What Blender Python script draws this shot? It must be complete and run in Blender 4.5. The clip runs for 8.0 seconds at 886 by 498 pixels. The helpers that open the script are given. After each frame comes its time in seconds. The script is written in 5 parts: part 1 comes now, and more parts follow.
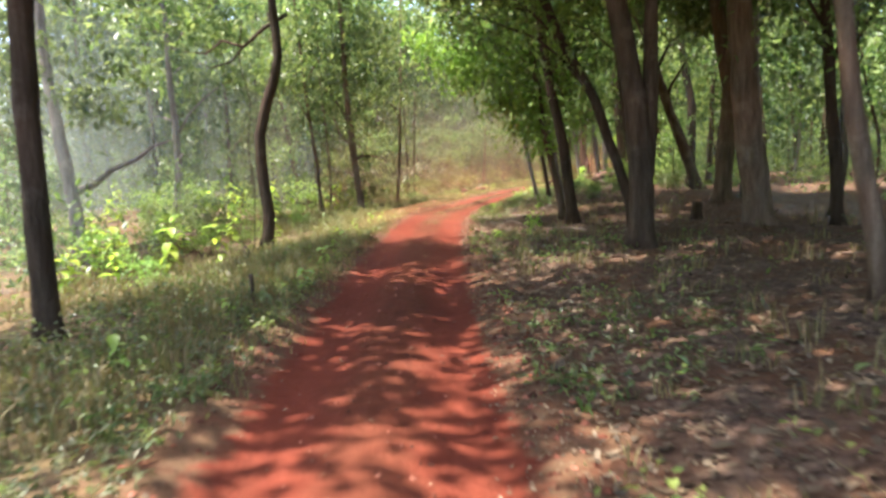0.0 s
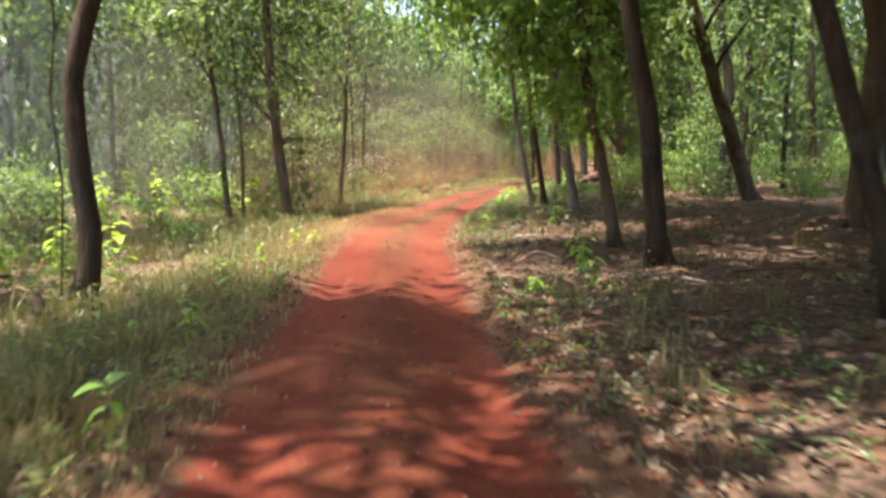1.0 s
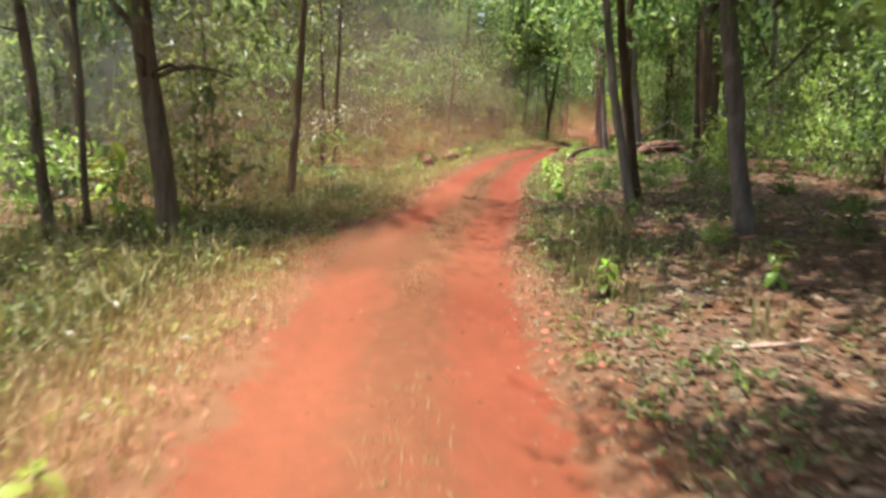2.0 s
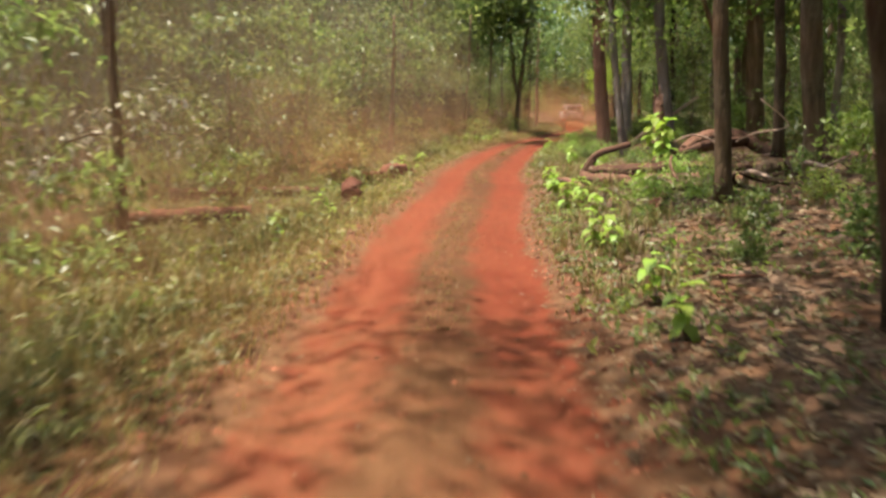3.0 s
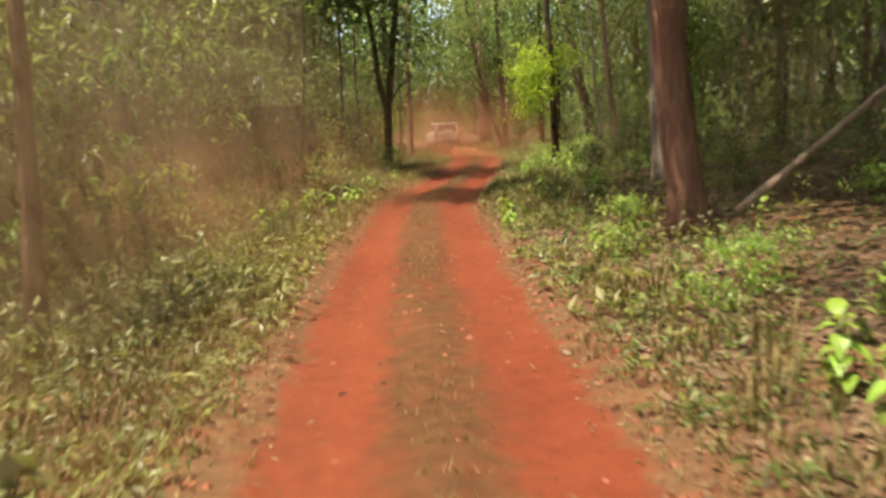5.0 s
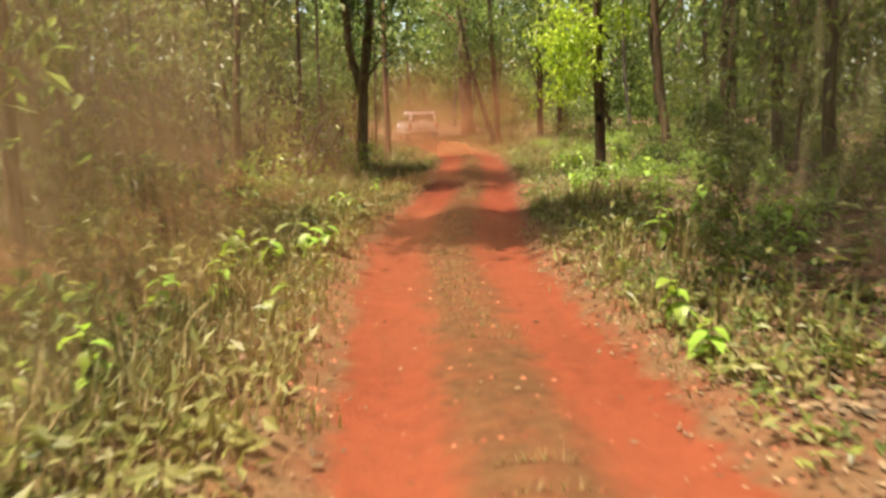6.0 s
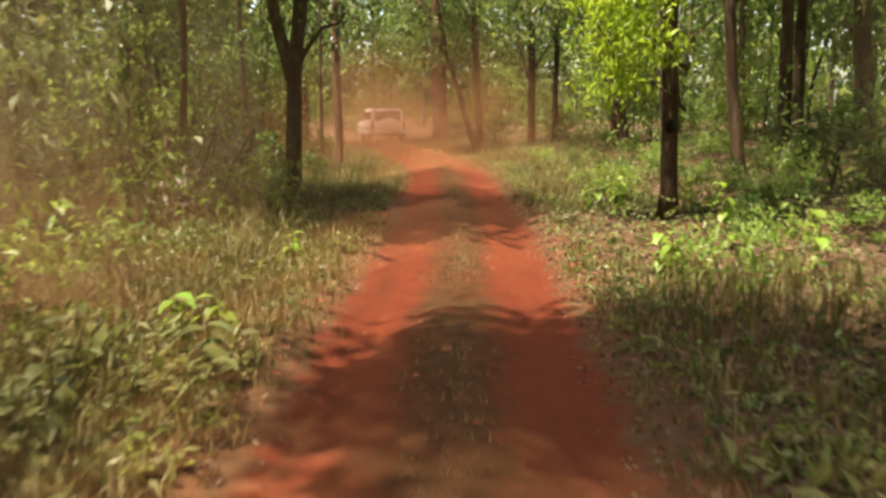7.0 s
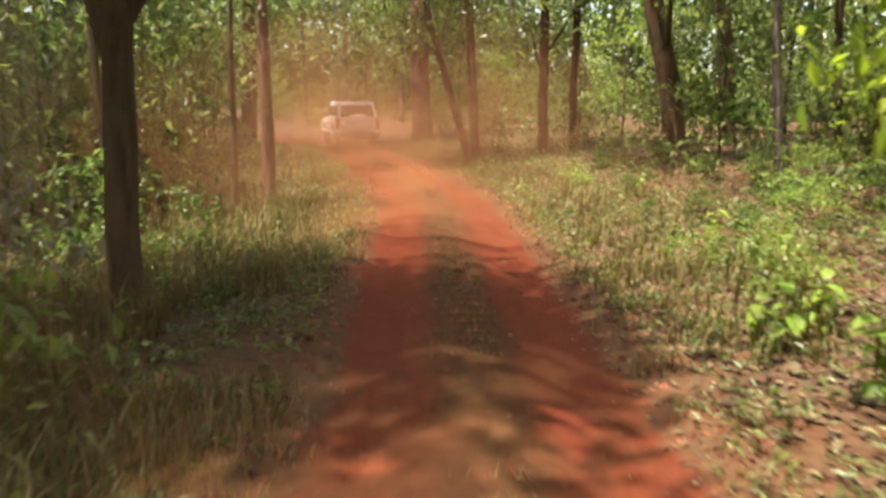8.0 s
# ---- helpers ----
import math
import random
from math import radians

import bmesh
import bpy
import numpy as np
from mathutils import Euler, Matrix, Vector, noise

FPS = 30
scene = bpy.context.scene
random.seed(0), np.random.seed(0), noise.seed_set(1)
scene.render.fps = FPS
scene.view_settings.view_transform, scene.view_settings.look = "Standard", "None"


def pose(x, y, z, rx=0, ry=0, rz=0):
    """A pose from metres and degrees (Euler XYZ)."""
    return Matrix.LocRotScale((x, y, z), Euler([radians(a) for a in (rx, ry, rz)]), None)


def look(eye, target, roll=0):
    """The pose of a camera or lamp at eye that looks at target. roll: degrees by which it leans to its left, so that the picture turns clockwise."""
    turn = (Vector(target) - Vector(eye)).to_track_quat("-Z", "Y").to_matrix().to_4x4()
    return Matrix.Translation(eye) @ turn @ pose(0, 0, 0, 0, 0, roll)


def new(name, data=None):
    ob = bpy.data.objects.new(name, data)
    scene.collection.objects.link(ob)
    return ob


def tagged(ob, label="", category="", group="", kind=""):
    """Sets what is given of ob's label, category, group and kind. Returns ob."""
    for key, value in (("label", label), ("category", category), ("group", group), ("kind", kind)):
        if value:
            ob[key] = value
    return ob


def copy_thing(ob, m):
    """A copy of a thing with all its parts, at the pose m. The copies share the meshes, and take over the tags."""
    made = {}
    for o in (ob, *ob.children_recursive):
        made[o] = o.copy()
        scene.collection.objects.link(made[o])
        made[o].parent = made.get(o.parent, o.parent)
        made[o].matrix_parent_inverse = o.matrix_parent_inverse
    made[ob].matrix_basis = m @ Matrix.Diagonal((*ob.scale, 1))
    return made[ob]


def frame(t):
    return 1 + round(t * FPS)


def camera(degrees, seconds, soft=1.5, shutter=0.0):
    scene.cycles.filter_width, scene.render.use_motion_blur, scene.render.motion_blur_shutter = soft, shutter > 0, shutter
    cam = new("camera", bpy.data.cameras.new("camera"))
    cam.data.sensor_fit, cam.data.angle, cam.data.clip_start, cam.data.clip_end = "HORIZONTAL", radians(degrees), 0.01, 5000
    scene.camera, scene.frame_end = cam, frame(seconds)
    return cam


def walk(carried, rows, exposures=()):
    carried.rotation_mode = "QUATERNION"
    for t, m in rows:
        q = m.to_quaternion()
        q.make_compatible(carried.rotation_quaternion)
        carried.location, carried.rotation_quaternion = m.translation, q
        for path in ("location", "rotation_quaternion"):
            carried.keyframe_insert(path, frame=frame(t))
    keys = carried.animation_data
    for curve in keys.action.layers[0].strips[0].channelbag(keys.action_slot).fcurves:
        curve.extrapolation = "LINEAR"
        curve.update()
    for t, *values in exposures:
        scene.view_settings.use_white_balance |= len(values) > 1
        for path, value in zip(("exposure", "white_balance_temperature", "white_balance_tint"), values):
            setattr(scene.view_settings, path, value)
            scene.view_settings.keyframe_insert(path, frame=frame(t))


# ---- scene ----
cam = camera(60.0, 8.0, soft=2.8, shutter=0.2)
PATH = [
    (0, (0.014, -0.187, 1.792), (0.012, 1.8, 1.57), -0.8),
    (0.5, (-0.333, 4.167, 1.661), (-0.245, 6.153, 1.444), -0.0),
    (1, (-0.548, 8.749, 1.597), (-0.396, 10.73, 1.369), 1.1),
    (1.5, (-0.68, 13.633, 1.611), (-0.487, 15.605, 1.336), 2.2),
    (1.7, (-0.724, 15.827, 1.656), (-0.521, 17.793, 1.353), 3.0),
    (2.8, (0.518, 27.19, 1.702), (0.737, 29.137, 1.299), 0.7),
    (3, (0.743, 29.183, 1.69), (1.047, 31.125, 1.319), 0.2),
    (3.5, (1.486, 34.111, 1.645), (1.941, 36.024, 1.281), 0.3),
    (4, (2.238, 38.395, 1.608), (2.768, 40.29, 1.251), -1.0),
    (4.5, (2.903, 42.144, 1.609), (3.531, 44.015, 1.28), -0.8),
    (4.7, (3.33, 43.736, 1.666), (3.985, 45.6, 1.351), -1.6),
    (5.8, (5.075, 51.688, 1.597), (5.845, 53.501, 1.25), -1.5),
    (6, (5.521, 52.971, 1.616), (6.309, 54.775, 1.266), -1.2),
    (6.5, (6.751, 56.061, 1.637), (7.584, 57.844, 1.279), 0.2),
    (7, (8.137, 59.12, 1.661), (9.007, 60.884, 1.303), 0.1),
    (7.5, (9.637, 62.154, 1.754), (10.548, 63.895, 1.379), 0.3),
    (8, (11.119, 65.441, 1.811), (12.037, 67.177, 1.429), 0.6),
]
walk(cam, [(t, look(eye, target, roll)) for t, eye, target, roll in PATH],
     ((0.0, 2.4, 5900, 16), (0.5, 2.45, 5900, 16), (1.0, 2.3, 5900, 16), (1.7, 2.05, 5900, 14), (3.0, 1.65, 6600, 12), (3.5, 1.55, 7000, 11), (4.5, 1.4, 7200, 10),
      (6.0, 1.85, 7600, 10), (6.5, 1.42, 7700, 10), (7.0, 1.65, 7500, 10), (7.5, 1.65, 7200, 10), (8.0, 1.8, 7000, 11)))

# ---------------------------------------------------------------- light
world = bpy.data.worlds.new("sky")
scene.world = world
world.use_nodes = True
wn, wl = world.node_tree.nodes, world.node_tree.links
sky = wn.new("ShaderNodeTexSky")
sky.sky_type, sky.sun_disc = "NISHITA", False
SUN_HIGH, SUN_TURN = 73.0, -88.0
sky.sun_elevation, sky.sun_rotation = radians(SUN_HIGH), radians(SUN_TURN)
sky.dust_density, sky.air_density = 3.0, 1.0
wn["Background"].inputs["Strength"].default_value = 0.15
wl.new(sky.outputs["Color"], wn["Background"].inputs["Color"])

sun = new("sun", bpy.data.lights.new("sun", "SUN"))
sun.data.energy, sun.data.angle, sun.data.color = 4.2, radians(0.9), (1.0, 0.92, 0.78)
to_sun = Vector((math.sin(radians(SUN_TURN)) * math.cos(radians(SUN_HIGH)),
                 math.cos(radians(SUN_TURN)) * math.cos(radians(SUN_HIGH)), math.sin(radians(SUN_HIGH))))
sun.matrix_world = look(to_sun * 80, (0, 0, 0))



# ---------------------------------------------------------------- materials
class Nodes:
    """A short hand for one node material."""

    def __init__(self, name):
        self.mat = bpy.data.materials.new(name)
        self.mat.use_nodes = True
        self.tree = self.mat.node_tree
        self.bsdf = self.tree.nodes["Principled BSDF"]
        self.out = self.tree.nodes["Material Output"]

    def add(self, kind, **values):
        node = self.tree.nodes.new("ShaderNode" + kind)
        for key, value in values.items():
            setattr(node, key, value)
        return node

    def link(self, a, b):
        self.tree.links.new(a, b)

    def value(self, socket, value):
        if isinstance(value, bpy.types.NodeSocket):
            self.link(value, socket)
        else:
            socket.default_value = value

    def noise(self, scale, detail=4.0, rough=0.55, coord=None, stretch=None):
        n = self.add("TexNoise")
        n.inputs["Scale"].default_value, n.inputs["Detail"].default_value = scale, detail
        n.inputs["Roughness"].default_value = rough
        c = coord or self.add("TexCoord").outputs["Object"]
        if stretch:
            m = self.add("Mapping")
            m.inputs["Scale"].default_value = stretch
            self.link(c, m.inputs["Vector"])
            c = m.outputs["Vector"]
        self.link(c, n.inputs["Vector"])
        return n.outputs["Fac"]

    def cells(self, scale, feature="F1", coord=None, stretch=None):
        n = self.add("TexVoronoi", feature=feature)
        n.inputs["Scale"].default_value = scale
        c = coord or self.add("TexCoord").outputs["Object"]
        if stretch:
            m = self.add("Mapping")
            m.inputs["Scale"].default_value = stretch
            self.link(c, m.inputs["Vector"])
            c = m.outputs["Vector"]
        self.link(c, n.inputs["Vector"])
        return n

    def ramp(self, fac, *stops):
        n = self.add("ValToRGB")
        e = n.color_ramp.elements
        while len(e) < len(stops):
            e.new(0.5)
        for el, (p, c) in zip(e, stops):
            el.position, el.color = p, (*c, 1.0) if len(c) == 3 else c
        self.link(fac, n.inputs["Fac"])
        return n.outputs["Color"]

    def grey(self, fac, a, b, lo=0.0, hi=1.0):
        """Maps a..b of fac onto lo..hi, clamped."""
        n = self.add("MapRange")
        self.link(fac, n.inputs["Value"])
        for key, v in (("From Min", a), ("From Max", b), ("To Min", lo), ("To Max", hi)):
            n.inputs[key].default_value = v
        return n.outputs["Result"]

    def mix(self, fac, a, b, blend="MIX"):
        n = self.add("Mix", data_type="RGBA", blend_type=blend)
        self.value(n.inputs[0], fac)
        for socket, v in ((n.inputs[6], a), (n.inputs[7], b)):
            self.value(socket, (*v, 1.0) if isinstance(v, tuple) and len(v) == 3 else v)
        return n.outputs[2]

    def math(self, op, a, b=0.0):
        n = self.add("Math", operation=op)
        self.value(n.inputs[0], a)
        self.value(n.inputs[1], b)
        return n.outputs[0]

    def bump(self, height, strength, distance=0.02):
        n = self.add("Bump")
        n.inputs["Strength"].default_value, n.inputs["Distance"].default_value = strength, distance
        self.link(height, n.inputs["Height"])
        self.link(n.outputs["Normal"], self.bsdf.inputs["Normal"])

    def finish(self, color, rough=0.8, metal=0.0, spec=0.3):
        self.value(self.bsdf.inputs["Base Color"], (*color, 1.0) if isinstance(color, tuple) else color)
        self.value(self.bsdf.inputs["Roughness"], rough)
        self.bsdf.inputs["Metallic"].default_value = metal
        self.bsdf.inputs["Specular IOR Level"].default_value = spec
        return self.mat


def leaf_material(name, *colors, through_light=0.45, rough=0.45):
    n = Nodes(name)
    rnd = n.add("NewGeometry").outputs["Random Per Island"]
    obj = n.add("ObjectInfo").outputs["Random"]
    steps = [(i / max(1, len(colors) - 1), c) for i, c in enumerate(colors)]
    col = n.ramp(rnd, *steps)
    hsv = n.add("HueSaturation")
    n.link(col, hsv.inputs["Color"])
    n.link(n.grey(obj, 0, 1, 0.48, 0.52), hsv.inputs["Hue"])
    n.link(n.grey(obj, 0, 1, 0.75, 1.25), hsv.inputs["Value"])
    blotch = n.noise(9.0, 3.0)
    col = n.mix(n.grey(blotch, 0.55, 0.75, 0.0, 0.35), hsv.outputs["Color"], (0.16, 0.13, 0.05))
    n.finish(col, rough, spec=0.45)
    t = n.add("BsdfTranslucent")
    n.link(n.mix(0.35, col, (1.0, 1.0, 0.25), "MULTIPLY"), t.inputs["Color"])
    mixed = n.add("MixShader")
    mixed.inputs[0].default_value = through_light
    n.link(n.bsdf.outputs[0], mixed.inputs[1])
    n.link(t.outputs[0], mixed.inputs[2])
    n.link(mixed.outputs[0], n.out.inputs["Surface"])
    return n.mat


def bark_material(name, dark, light, dust=(0.34, 0.13, 0.07), dusty=0.15, scale=9.0, settled=0.0):
    n = Nodes(name)
    ridges = n.noise(scale, 6.0, 0.65, stretch=(1.0, 1.0, 0.16))
    fine = n.noise(scale * 6, 4.0, 0.6, stretch=(1.0, 1.0, 0.4))
    plates = n.cells(scale * 1.6, "DISTANCE_TO_EDGE", stretch=(1.0, 1.0, 0.22)).outputs["Distance"]
    col = n.mix(n.grey(ridges, 0.35, 0.68), dark, light)
    col = n.mix(n.grey(fine, 0.4, 0.7, 0.0, 0.45), col, dark)
    patch = n.noise(1.3, 4.0, 0.6)
    col = n.mix(n.grey(patch, 0.56, 0.72, 0.0, 0.5), col, tuple(min(1, c * 1.6 + 0.04) for c in light))
    col = n.mix(n.grey(n.noise(0.9, 3.0), 0.4, 0.75, dusty * 0.3, dusty * 1.6), col, dust)
    if settled:
        up = n.add("SeparateXYZ")
        n.link(n.add("NewGeometry").outputs["Normal"], up.inputs[0])
        lying = n.math("MULTIPLY", n.grey(n.math("ADD", up.outputs["Z"], n.math("MULTIPLY", n.math("SUBTRACT", ridges, 0.5), 1.6)), 0.15, 0.8), settled)
        col = n.mix(lying, col, dust)
    obj = n.add("ObjectInfo").outputs["Random"]
    hsv = n.add("HueSaturation")
    n.link(col, hsv.inputs["Color"])
    n.link(n.grey(obj, 0, 1, 0.7, 1.3), hsv.inputs["Value"])
    h = n.math("ADD", n.math("MULTIPLY", n.grey(plates, 0.0, 0.2), 0.22), n.math("ADD", ridges, n.math("MULTIPLY", fine, 0.35)))
    n.bump(h, 1.0, 0.04)
    return n.finish(hsv.outputs["Color"], 0.9, spec=0.15)


def ground_material():
    """Red laterite in and beside the ruts, brown soil with a mat of dead leaves under the trees."""
    n = Nodes("forest_soil")
    way = n.add("UVMap", uv_map="lane").outputs["UV"]
    split = n.add("SeparateXYZ")
    n.link(way, split.inputs[0])
    obj = n.add("TexCoord").outputs["Object"]
    wob = n.math("MULTIPLY", n.math("SUBTRACT", n.noise(0.9, 5.0, 0.65, obj), 0.5), 1.3)
    wob2 = n.math("MULTIPLY", n.math("SUBTRACT", n.noise(5.0, 4.0, 0.6, obj), 0.5), 0.42)
    u = n.math("ADD", split.outputs["X"], n.math("ADD", n.math("MULTIPLY", wob, 0.35), wob2))
    off = n.math("ABSOLUTE", u)
    grain = n.noise(38.0, 5.0, 0.7, obj)
    clods = n.noise(7.0, 6.0, 0.65, obj)
    broad = n.noise(0.45, 3.0, 0.5, obj)
    red = n.mix(n.grey(clods, 0.3, 0.7), (0.080, 0.0155, 0.0075), (0.130, 0.0285, 0.0135))
    red = n.mix(n.grey(broad, 0.35, 0.65, 0.0, 0.5), red, (0.139, 0.033, 0.016))
    red = n.mix(n.grey(grain, 0.55, 0.75, 0.0, 0.5), red, (0.127, 0.030, 0.015))
    # the strip between the ruts and the verges
    earth = n.mix(n.grey(clods, 0.35, 0.65), (0.07, 0.034, 0.017), (0.13, 0.064, 0.032))
    chips = n.cells(11.0, coord=obj)
    chips2 = n.cells(17.0, coord=obj, stretch=(1.0, 1.7, 1.0))
    sep = n.add("SeparateColor")
    n.link(chips.outputs["Color"], sep.inputs[0])
    litter = n.ramp(sep.outputs[0], (0.0, (0.042, 0.026, 0.017)), (0.35, (0.066, 0.043, 0.029)), (0.7, (0.11, 0.072, 0.047)), (1.0, (0.18, 0.124, 0.085)))
    sep2 = n.add("SeparateColor")
    n.link(chips2.outputs["Color"], sep2.inputs[0])
    litter2 = n.ramp(sep2.outputs[1], (0.0, (0.046, 0.03, 0.02)), (0.6, (0.09, 0.057, 0.038)), (1.0, (0.155, 0.104, 0.07)))
    litter = n.mix(n.grey(clods, 0.4, 0.6), litter, litter2)
    forest = n.mix(n.grey(n.noise(1.6, 5.0, 0.6, obj), 0.35, 0.62), earth, litter)
    # dry grass ground on the sunny side
    straw = n.mix(n.grey(clods, 0.3, 0.7), (0.08, 0.066, 0.026), (0.15, 0.118, 0.05))
    grassy = n.math("MULTIPLY", n.grey(u, -9.0, -2.0, 0.55, 0.75), n.grey(u, -1.4, -1.0, 1.0, 0.0))
    forest = n.mix(n.math("MULTIPLY", grassy, n.grey(n.noise(0.7, 4.0, 0.6, obj), 0.35, 0.6)), forest, straw)
    # tan dust over the verges, with a little red thrown out of the ruts
    tan = n.mix(n.grey(clods, 0.35, 0.65), (0.062, 0.033, 0.016), (0.112, 0.064, 0.032))
    verge = n.mix(n.grey(n.noise(3.1, 5.0, 0.65, obj), 0.45, 0.68, 0.0, 0.55), tan, red)
    dusted = n.mix(n.grey(off, 1.05, 2.3, 0.85, 0.05), forest, verge)
    middle = n.grey(off, 0.2, 0.42, 1.0, 0.0)
    strip = n.mix(n.grey(clods, 0.35, 0.65), (0.038, 0.019, 0.008), (0.075, 0.038, 0.0165))
    worn = n.grey(split.outputs["Y"], 18.0, 30.0, 0.35, 1.0)
    lane = n.mix(n.math("MULTIPLY", n.math("MULTIPLY", middle, worn), n.grey(n.noise(2.3, 4.0, 0.6, obj), 0.3, 0.55, 0.6, 1.0)), red, strip)
    # darker patches and pale powder drawn out along the way
    drawn = n.noise(1.0, 5.0, 0.6, way, stretch=(3.2, 0.45, 1.0))
    lane = n.mix(n.grey(drawn, 0.5, 0.72, 0.0, 0.55), lane, (0.072, 0.02, 0.0095))
    lane = n.mix(n.grey(drawn, 0.44, 0.28, 0.0, 0.35), lane, (0.16, 0.041, 0.0195))
    col = n.mix(n.grey(off, 0.90, 1.04), lane, dusted)
    h = n.math("ADD", n.math("MULTIPLY", grain, 0.35), n.math("ADD", clods, n.math("MULTIPLY", n.grey(chips.outputs["Distance"], 0.0, 0.6), n.grey(off, 1.0, 1.6, 0.05, 0.6))))
    n.bump(h, 0.9, 0.035)
    return n.finish(col, 0.95, spec=0.1)


M_GROUND = ground_material()
M_LEAF = leaf_material("forest_leaves", (0.062, 0.105, 0.028), (0.11, 0.165, 0.045), (0.17, 0.23, 0.068), (0.26, 0.31, 0.115), through_light=0.6, rough=0.38)
M_FRESH = leaf_material("fresh_leaves", (0.15, 0.24, 0.05), (0.23, 0.33, 0.075), (0.33, 0.42, 0.11), through_light=0.55, rough=0.4)
M_DUSTY = leaf_material("dusty_leaves", (0.07, 0.115, 0.03), (0.115, 0.155, 0.045), (0.17, 0.19, 0.065), (0.25, 0.25, 0.12), through_light=0.4, rough=0.45)
M_HERB = leaf_material("dusty_herb_leaves", (0.13, 0.15, 0.045), (0.20, 0.21, 0.065), (0.27, 0.27, 0.10), through_light=0.45, rough=0.5)
# Pale leaves: dust on one tree, sunlight painted in on the later saplings.
M_PALE = leaf_material("dusted_and_sunlit_leaves", (0.26, 0.26, 0.17), (0.36, 0.34, 0.25), (0.44, 0.41, 0.32), through_light=0.3, rough=0.7)
# Lime leaves, the colour raised for sun shining through them.
M_LIME = leaf_material("sunlit_lime_leaves", (0.24, 0.38, 0.04), (0.36, 0.50, 0.055), (0.46, 0.57, 0.09), through_light=0.6, rough=0.4)
M_BROAD = leaf_material("broad_leaves", (0.14, 0.25, 0.032), (0.22, 0.35, 0.048), (0.33, 0.43, 0.08), through_light=0.5)
M_DEAD = leaf_material("dead_leaves", (0.04, 0.027, 0.015), (0.08, 0.052, 0.028), (0.105, 0.066, 0.036), (0.19, 0.135, 0.082), (0.11, 0.052, 0.032), through_light=0.2, rough=0.8)
M_GRASS = leaf_material("dry_grass", (0.085, 0.095, 0.024), (0.145, 0.125, 0.042), (0.22, 0.165, 0.07), (0.15, 0.095, 0.045), through_light=0.35, rough=0.7)
M_BARK = bark_material("grey_brown_bark", (0.05, 0.039, 0.024), (0.155, 0.122, 0.078))
M_BARK_DARK = bark_material("dark_bark", (0.025, 0.0195, 0.012), (0.08, 0.063, 0.04), dusty=0.08)
M_BARK_PALE = bark_material("pale_grey_bark", (0.12, 0.10, 0.085), (0.32, 0.28, 0.245), dusty=0.08, scale=6.0)
M_BARK_RED = bark_material("reddish_flaking_bark", (0.085, 0.045, 0.032), (0.23, 0.13, 0.092), (0.25, 0.125, 0.08), dusty=0.35)
M_LOG = bark_material("dusty_log_bark", (0.030, 0.017, 0.012), (0.12, 0.066, 0.046), (0.19, 0.072, 0.043), dusty=0.2, scale=12.0, settled=0.6)
M_PILE = bark_material("weathered_pile_bark", (0.016, 0.010, 0.007), (0.088, 0.052, 0.036), (0.19, 0.092, 0.058), dusty=0.12, scale=8.0, settled=0.42)
M_KNOT = bark_material("black_knot_bark", (0.006, 0.005, 0.004), (0.02, 0.015, 0.012), dusty=0.0)
M_TWIG = bark_material("bare_weathered_wood", (0.22, 0.16, 0.12), (0.48, 0.38, 0.30), dusty=0.2, scale=14.0)


def cut_wood_material():
    n = Nodes("sawn_log_end")
    rings = n.add("TexWave", wave_type="RINGS", rings_direction="Z")
    rings.inputs["Scale"].default_value, rings.inputs["Distortion"].default_value = 5.0, 9.0
    n.link(n.add("TexCoord").outputs["Object"], rings.inputs["Vector"])
    col = n.mix(n.grey(rings.outputs["Fac"], 0.2, 0.8, 0.0, 0.35), (0.085, 0.038, 0.024), (0.15, 0.075, 0.045))
    col = n.mix(n.grey(n.noise(6.0, 4.0), 0.45, 0.7, 0.0, 0.6), col, (0.07, 0.035, 0.025))
    n.bump(rings.outputs["Fac"], 0.3, 0.01)
    return n.finish(col, 0.9, spec=0.15)


M_CUT = cut_wood_material()


# ---------------------------------------------------------------- the plan
LANE = ((0.6, -40), (0.1, -15), (-0.25, 0), (-0.47, 4.5), (-0.57, 10), (-0.56, 15), (-0.45, 20), (-0.3, 24), (0.2, 28.5), (1.35, 33.6),
        (2.26, 38.4), (2.91, 41.1), (3.87, 44.5), (4.49, 47.5), (5.15, 49.6), (6.4, 53.5), (8.85, 60.4), (10.0, 62.8), (11.6, 65.8),
        (13.5, 69.4), (14.8, 72.1), (16.0, 74.6), (17.7, 78.4), (19.3, 83.9), (20.6, 88.8), (21.4, 94), (20.7, 101), (16, 111), (8, 121), (-2, 133))


def smooth_line(points, step):
    p = np.array(points, float)
    out = []
    for i in range(len(p) - 1):
        a, b, c, d = p[max(i - 1, 0)], p[i], p[i + 1], p[min(i + 2, len(p) - 1)]
        k = max(1, int(np.linalg.norm(c - b) / step))
        s = (np.arange(k) / k)[:, None]
        out.append(0.5 * (2 * b + (c - a) * s + (2 * a - 5 * b + 4 * c - d) * s ** 2 + (3 * b - a - 3 * c + d) * s ** 3))
    return np.concatenate(out + [p[-1:]])


LINE = smooth_line(LANE, 0.25)
ALONG = np.gradient(LINE, axis=0)
ALONG /= np.linalg.norm(ALONG, axis=1)[:, None]
LENGTH = np.r_[0, np.cumsum(np.linalg.norm(np.diff(LINE, axis=0), axis=1))]
LENGTH -= LENGTH[np.abs(LINE[:, 1]).argmin()]


